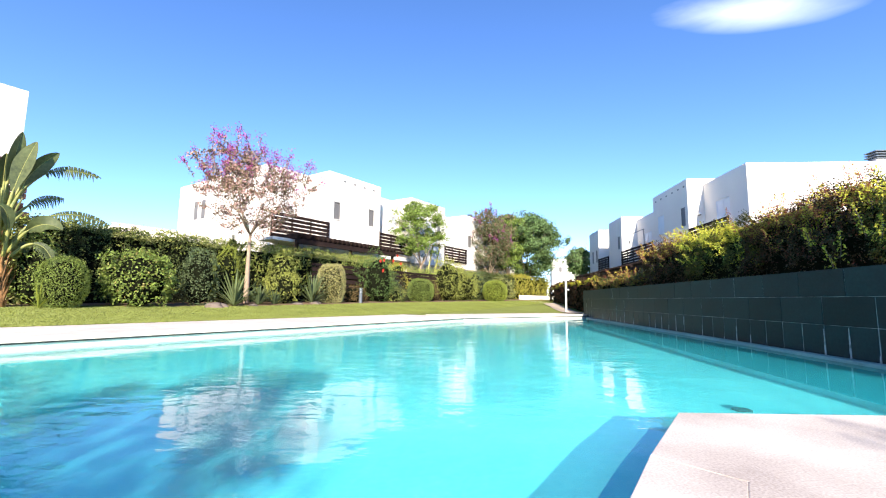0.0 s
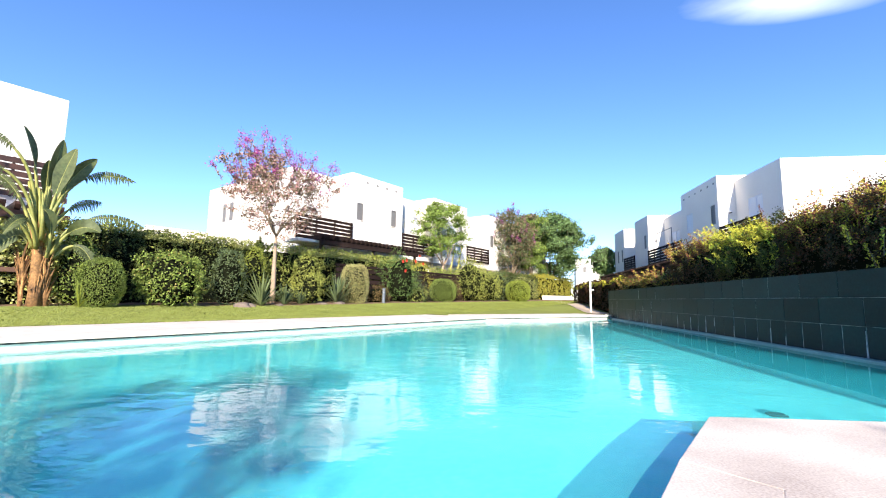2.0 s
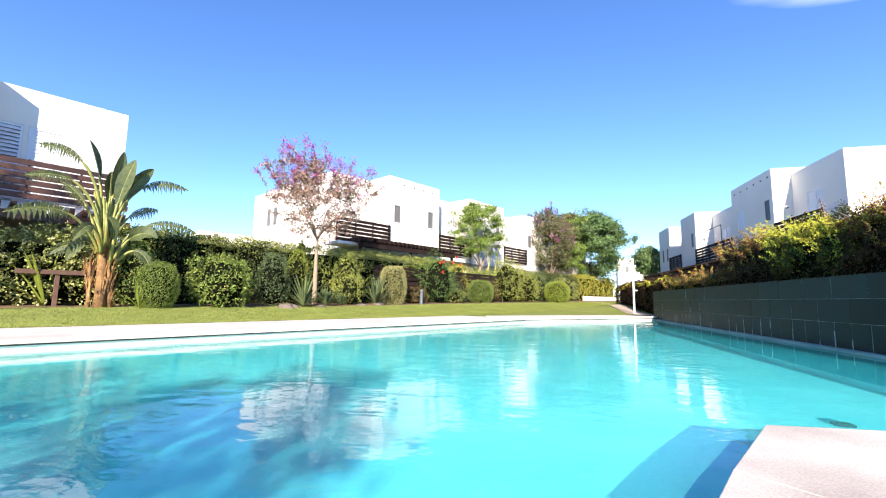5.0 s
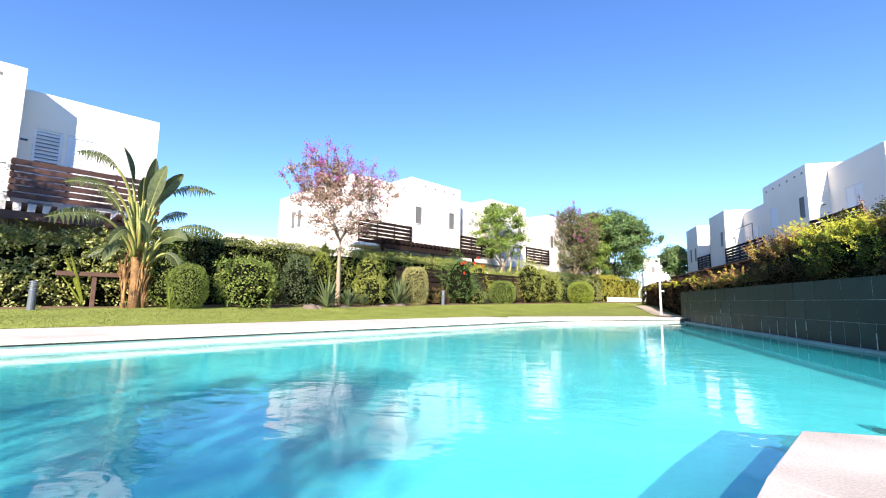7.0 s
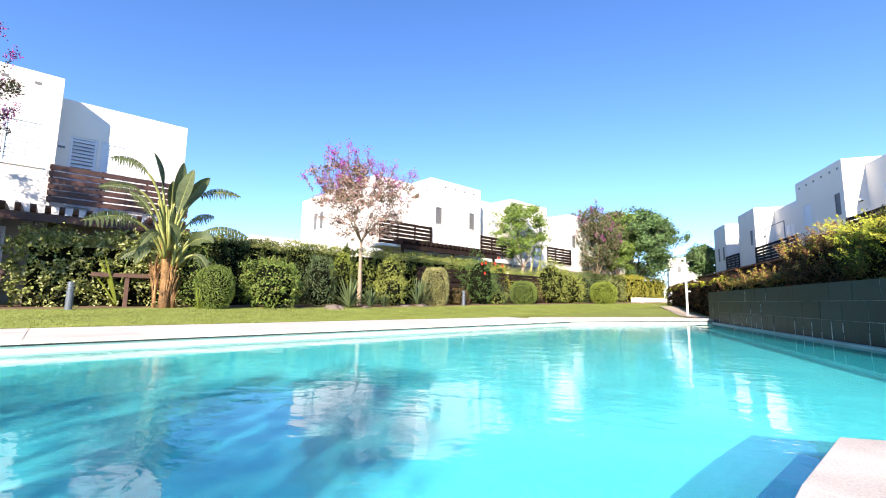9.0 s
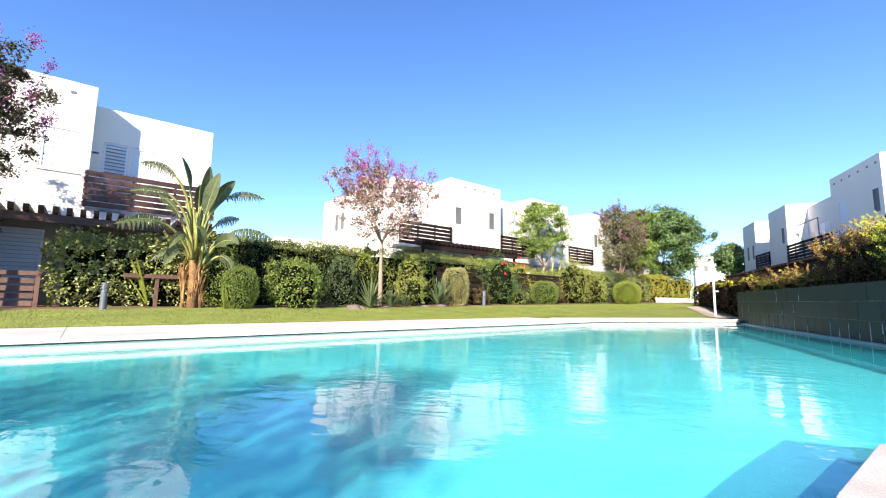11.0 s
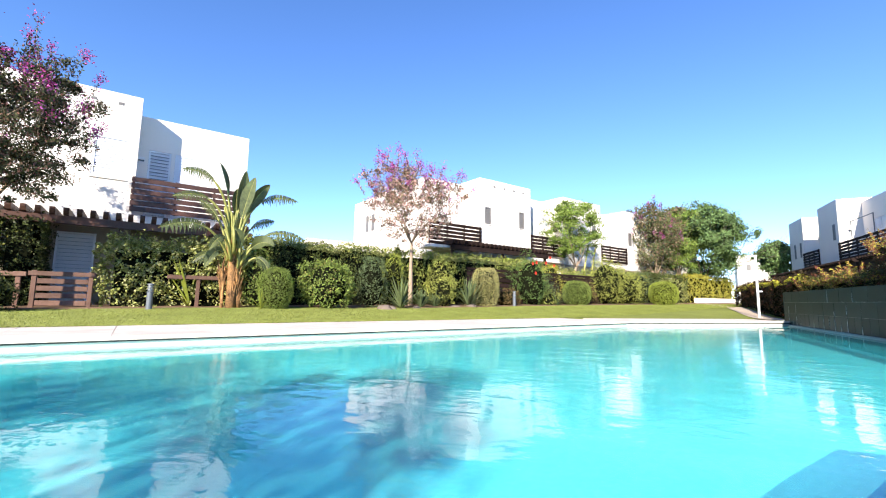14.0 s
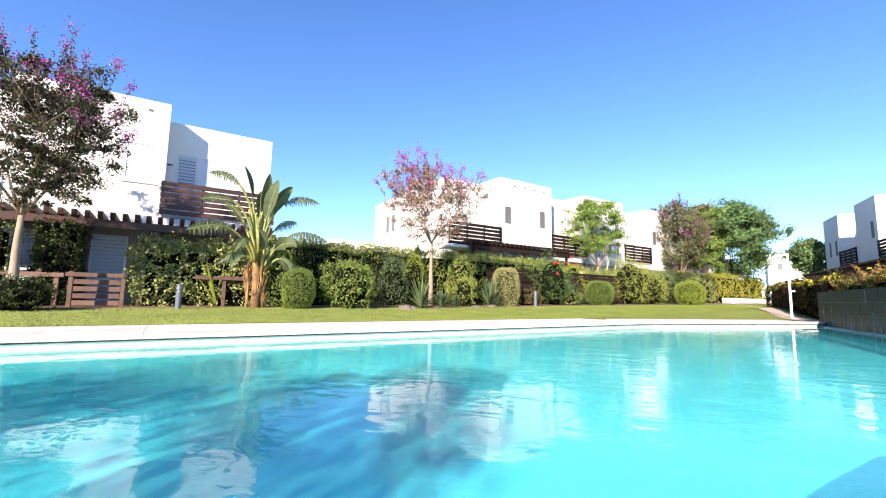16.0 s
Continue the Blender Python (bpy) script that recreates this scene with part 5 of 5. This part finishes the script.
bm = bmesh.new()
for b in ((0, 8.0, 0, 0.15), (0, 8.0, 0.75, 0.9), (0, 0.15, 0.15, 0.75), (7.85, 8.0, 0.15, 0.75)):
    box(b[0], b[1], b[2], b[3], -0.2, 0.42, 0.01, bm=bm)
part("body", bm, M["plaster"], pl)
part("soil", box(0.15, 7.85, 0.15, 0.75, -0.2, 0.34), M["soil"], pl)

# path along the hedge beyond the wall
bm = bmesh.new()
edge = []
for i in range(30):
    row = []
    for q_ in (3.9, 4.3, 4.8):
        v_ = Rw(18.6 + i * 0.9, q_ - 0.012 * i)
        row.append(bm.verts.new((v_.x, v_.y, level(v_.x, v_.y) + 0.02)))
    edge.append(row)
for a, b in zip(edge, edge[1:]):
    for k in (0, 1):
        bm.faces.new((a[k], a[k + 1], b[k + 1], b[k]))
tagged(part("path", bm, shader("tan_gravel", (0.5, 0.4, 0.3), 0.95, (0.36, 0.28, 0.2), 4, 60, 0.5), None), "narrow brown path beside the hedge", "path", kind="structure")


def rock(place, r, seed):
    rd = random.Random(seed)
    bm = bmesh.new()
    bmesh.ops.create_icosphere(bm, subdivisions=3, radius=1.0)
    for v in bm.verts:
        v.co *= 1 + 0.35 * noise.noise(v.co * 1.3 + Vector((seed, 0, 0))) + 0.1 * noise.noise(v.co * 4)
        v.co = Vector((v.co.x * r, v.co.y * r * 0.7, v.co.z * r * 0.42 + r * 0.12))
    ob = part("rock", bm, M["rock"], None, smooth=True)
    ob.matrix_basis = Matrix.Translation(place)
    tagged(ob, "rounded brownish garden rock in the flower bed", "rock", "garden rocks")


for s_, p_, r_ in ((6.9, 13.0, 0.28), (7.2, 13.1, 0.2), (11.2, 13.6, 0.22), (10.3, 13.55, 0.18), (8.3, 13.2, 0.16)):
    rock(on_lawn(G(s_, p_)), r_, s_)

# bed of soil along the bushes
bm = bmesh.new()
ring = []
for i in range(121):
    s_ = -8 + i * 0.4
    e0 = 13.3 + 0.25 * noise.noise(Vector((s_ * 0.5, 0, 0))) + 0.012 * max(0, s_ - 10) + min(1.1, max(0.0, (6.2 - s_) * 0.5))
    row = []
    for j, p_ in enumerate((e0, e0 + 0.3, max(14.6, e0 + 0.5), 15.6, 17.2)):
        q = G(s_, p_)
        row.append(bm.verts.new((q.x, q.y, level(q.x, q.y) + (0.008 if j == 0 else 0.035 + 0.03 * noise.noise(q * 1.5)))))
    ring.append(row)
for a, b in zip(ring, ring[1:]):
    for j in range(4):
        bm.faces.new((a[j], b[j], b[j + 1], a[j + 1]))
bmesh.ops.recalc_face_normals(bm, faces=bm.faces)
tagged(part("flower_bed", bm, M["soil"], None, smooth=True), "brown bark-covered flower bed under the bushes", "flower bed", kind="structure")

# grass
k = 170000
s_ = rng.uniform(-7, 34, k)
p_ = 9.25 + rng.random(k) ** 1.3 * 5.6
X = s_ * DIR.x + p_ * OUT.x; Y = s_ * DIR.y + p_ * OUT.y
ok = (-0.586 * X + 0.81 * Y > 12.45) | (-0.829 * X + 0.5592 * Y > 9.26)
X, Y = X[ok], Y[ok]
Z = np.array([level(x, y) for x, y in zip(X, Y)])
P_ = np.stack([X, Y, Z + 0.015], 1)
gme = leaf_mesh("grass", P_, np.tile([0.6, -0.8, 0.15], (len(P_), 1)), 0.05, 0.013, 0.35, droop=0.0)
tagged(part("grass", gme, M["grass"], None), "short mown lawn grass, olive green", "grass", kind="stuff")

gr = thing("pool_inlet", (2.0, 2.96, -0.36), -8, "small dark inlet grille on the shallow pool floor", "pool inlet")
part("frame", box(-0.05, 0.05, -0.045, 0.045, -0.03, 0.05, 0.006), M["tile_dark"], gr)
for i in range(4):
    part("bar", box(-0.04 + i * 0.022, -0.026 + i * 0.022, -0.038, 0.038, 0.05, 0.055), M["glass_dark"], gr)

# ---------------------------------------------------------------- distance
def plain_house(name, m, w, d_, h, label, wins=()):
    f = new(name)
    f.matrix_basis = m
    tagged(f, label, "house", "far houses")
    part("wall", box(0, w, 0, d_, -0.5, h), M["plaster"], f)
    part("parapet", box(-0.03, w + 0.03, -0.03, 0.25, h, h + 0.12), M["plaster"], f)
    part("roof", box(0.1, w - 0.1, 0.3, d_ - 0.1, h, h + 0.06), M["stone"], f)
    for x, z, a, b in wins:
        w_ = part("window", box(x, x + a, -0.02, 0.06, z, z + b), M["shutter_grey"], f)
        part("sill", box(x - 0.05, x + a + 0.05, -0.06, 0.0, z - 0.06, z - 0.01), M["plaster"], w_)
    return f


v_ = polar(-14.2, 66, 0.8)
plain_house("house", pose(v_.x, v_.y, 0.8, 0, 0, -12), 5.0, 8, 5.9, "white house with small windows beyond the trees", ((1.0, 4.0, 0.45, 0.8), (3.4, 4.0, 0.45, 0.8)))
v_ = G(9.0, 28.0)
plain_house("garden_building", pose(v_.x, v_.y, 0, 0, 0, GTURN), 3.3, 5, 4.35, "low white flat-roofed building between the houses")
frame_y = thing("garden_swing", on_lawn(G(23.2, 16.7)), GTURN, "yellow-painted slanted timber garden frame", "swing")
yl = shader("yellow_paint", (0.5, 0.45, 0.13), 0.6, (0.4, 0.35, 0.1), 4, 30, 0.1)
for x in (-0.9, -0.1):
    part("leg", tube([Vector((x, 0, 0)), Vector((x + 1.25, 0.1, 3.75))], [0.045, 0.045], 8), yl, frame_y)
part("top_bar", tube([Vector((0.2, 0.1, 3.72)), Vector((1.3, 0.1, 3.75))], [0.045, 0.045], 8), yl, frame_y)

gb(9.55, 16.9, 0.32, 1.42, "hedge_dark", "dark slender pointed conifer behind the hedge", rough=0.03, power=1.3)
ch = thing("chimney", Rw(22.4, 19.9, 6.98), -94.6, "grey louvred metal chimney on the flat roof", "chimney")
part("body", box(-0.28, 0.28, -0.28, 0.28, 0.0, 0.75, 0.01), M["plaster"], ch)
for i in range(4):
    part("louvre", box(-0.34, 0.34, -0.34, 0.34, 0.75 + i * 0.13, 0.8 + i * 0.13, 0.01), M["metal_grey"], ch)
part("core", box(-0.2, 0.2, -0.2, 0.2, 0.75, 1.2), M["metal_grey"], ch)

# ---------------------------------------------------------------- what stands behind the camera and closes the place
house(pose(9.0, -22, 0, 0, 0, 180), False, "white two-storey house behind the pool deck", [], [], M["wood"], W1=5.0, W2=4.6, set_back=0.7, pergola_z=0, group="houses behind the pool")
house(pose(-3.0, -22, 0, 0, 0, 180), False, "white two-storey house behind the lawn", [], [], M["wood"], W1=3.2, W2=4.2, set_back=0.7, pergola_z=0, group="houses behind the pool")
tree("garden_tree", Vector((-1.35, -8.6, 0)), 3.7, 0.16, 1.4, 6.0, "tree_dark", "loose-crowned tree on the deck behind the pool", 77, leaves=2300, size=(0.15, 0.08), cluster=0.3, bark="bark_dark", clumps=18, low=4.3, shade=0.8)
tree("garden_tree", Vector((-3.6, -9.6, 0)), 3.7, 0.16, 1.3, 6.0, "tree_dark", "loose-crowned tree at the back of the deck", 78, leaves=2000, size=(0.15, 0.08), cluster=0.36, bark="bark_dark", clumps=30, low=4.3, shade=0.8)
tree("garden_tree", Vector((3.5, -8.9, 0)), 3.7, 0.13, 1.2, 5.8, "tree_dark", "slender loose-crowned tree near the pool wall", 79, leaves=2200, size=(0.15, 0.08), cluster=0.36, bark="bark_dark", clumps=20, low=4.3, shade=0.8)
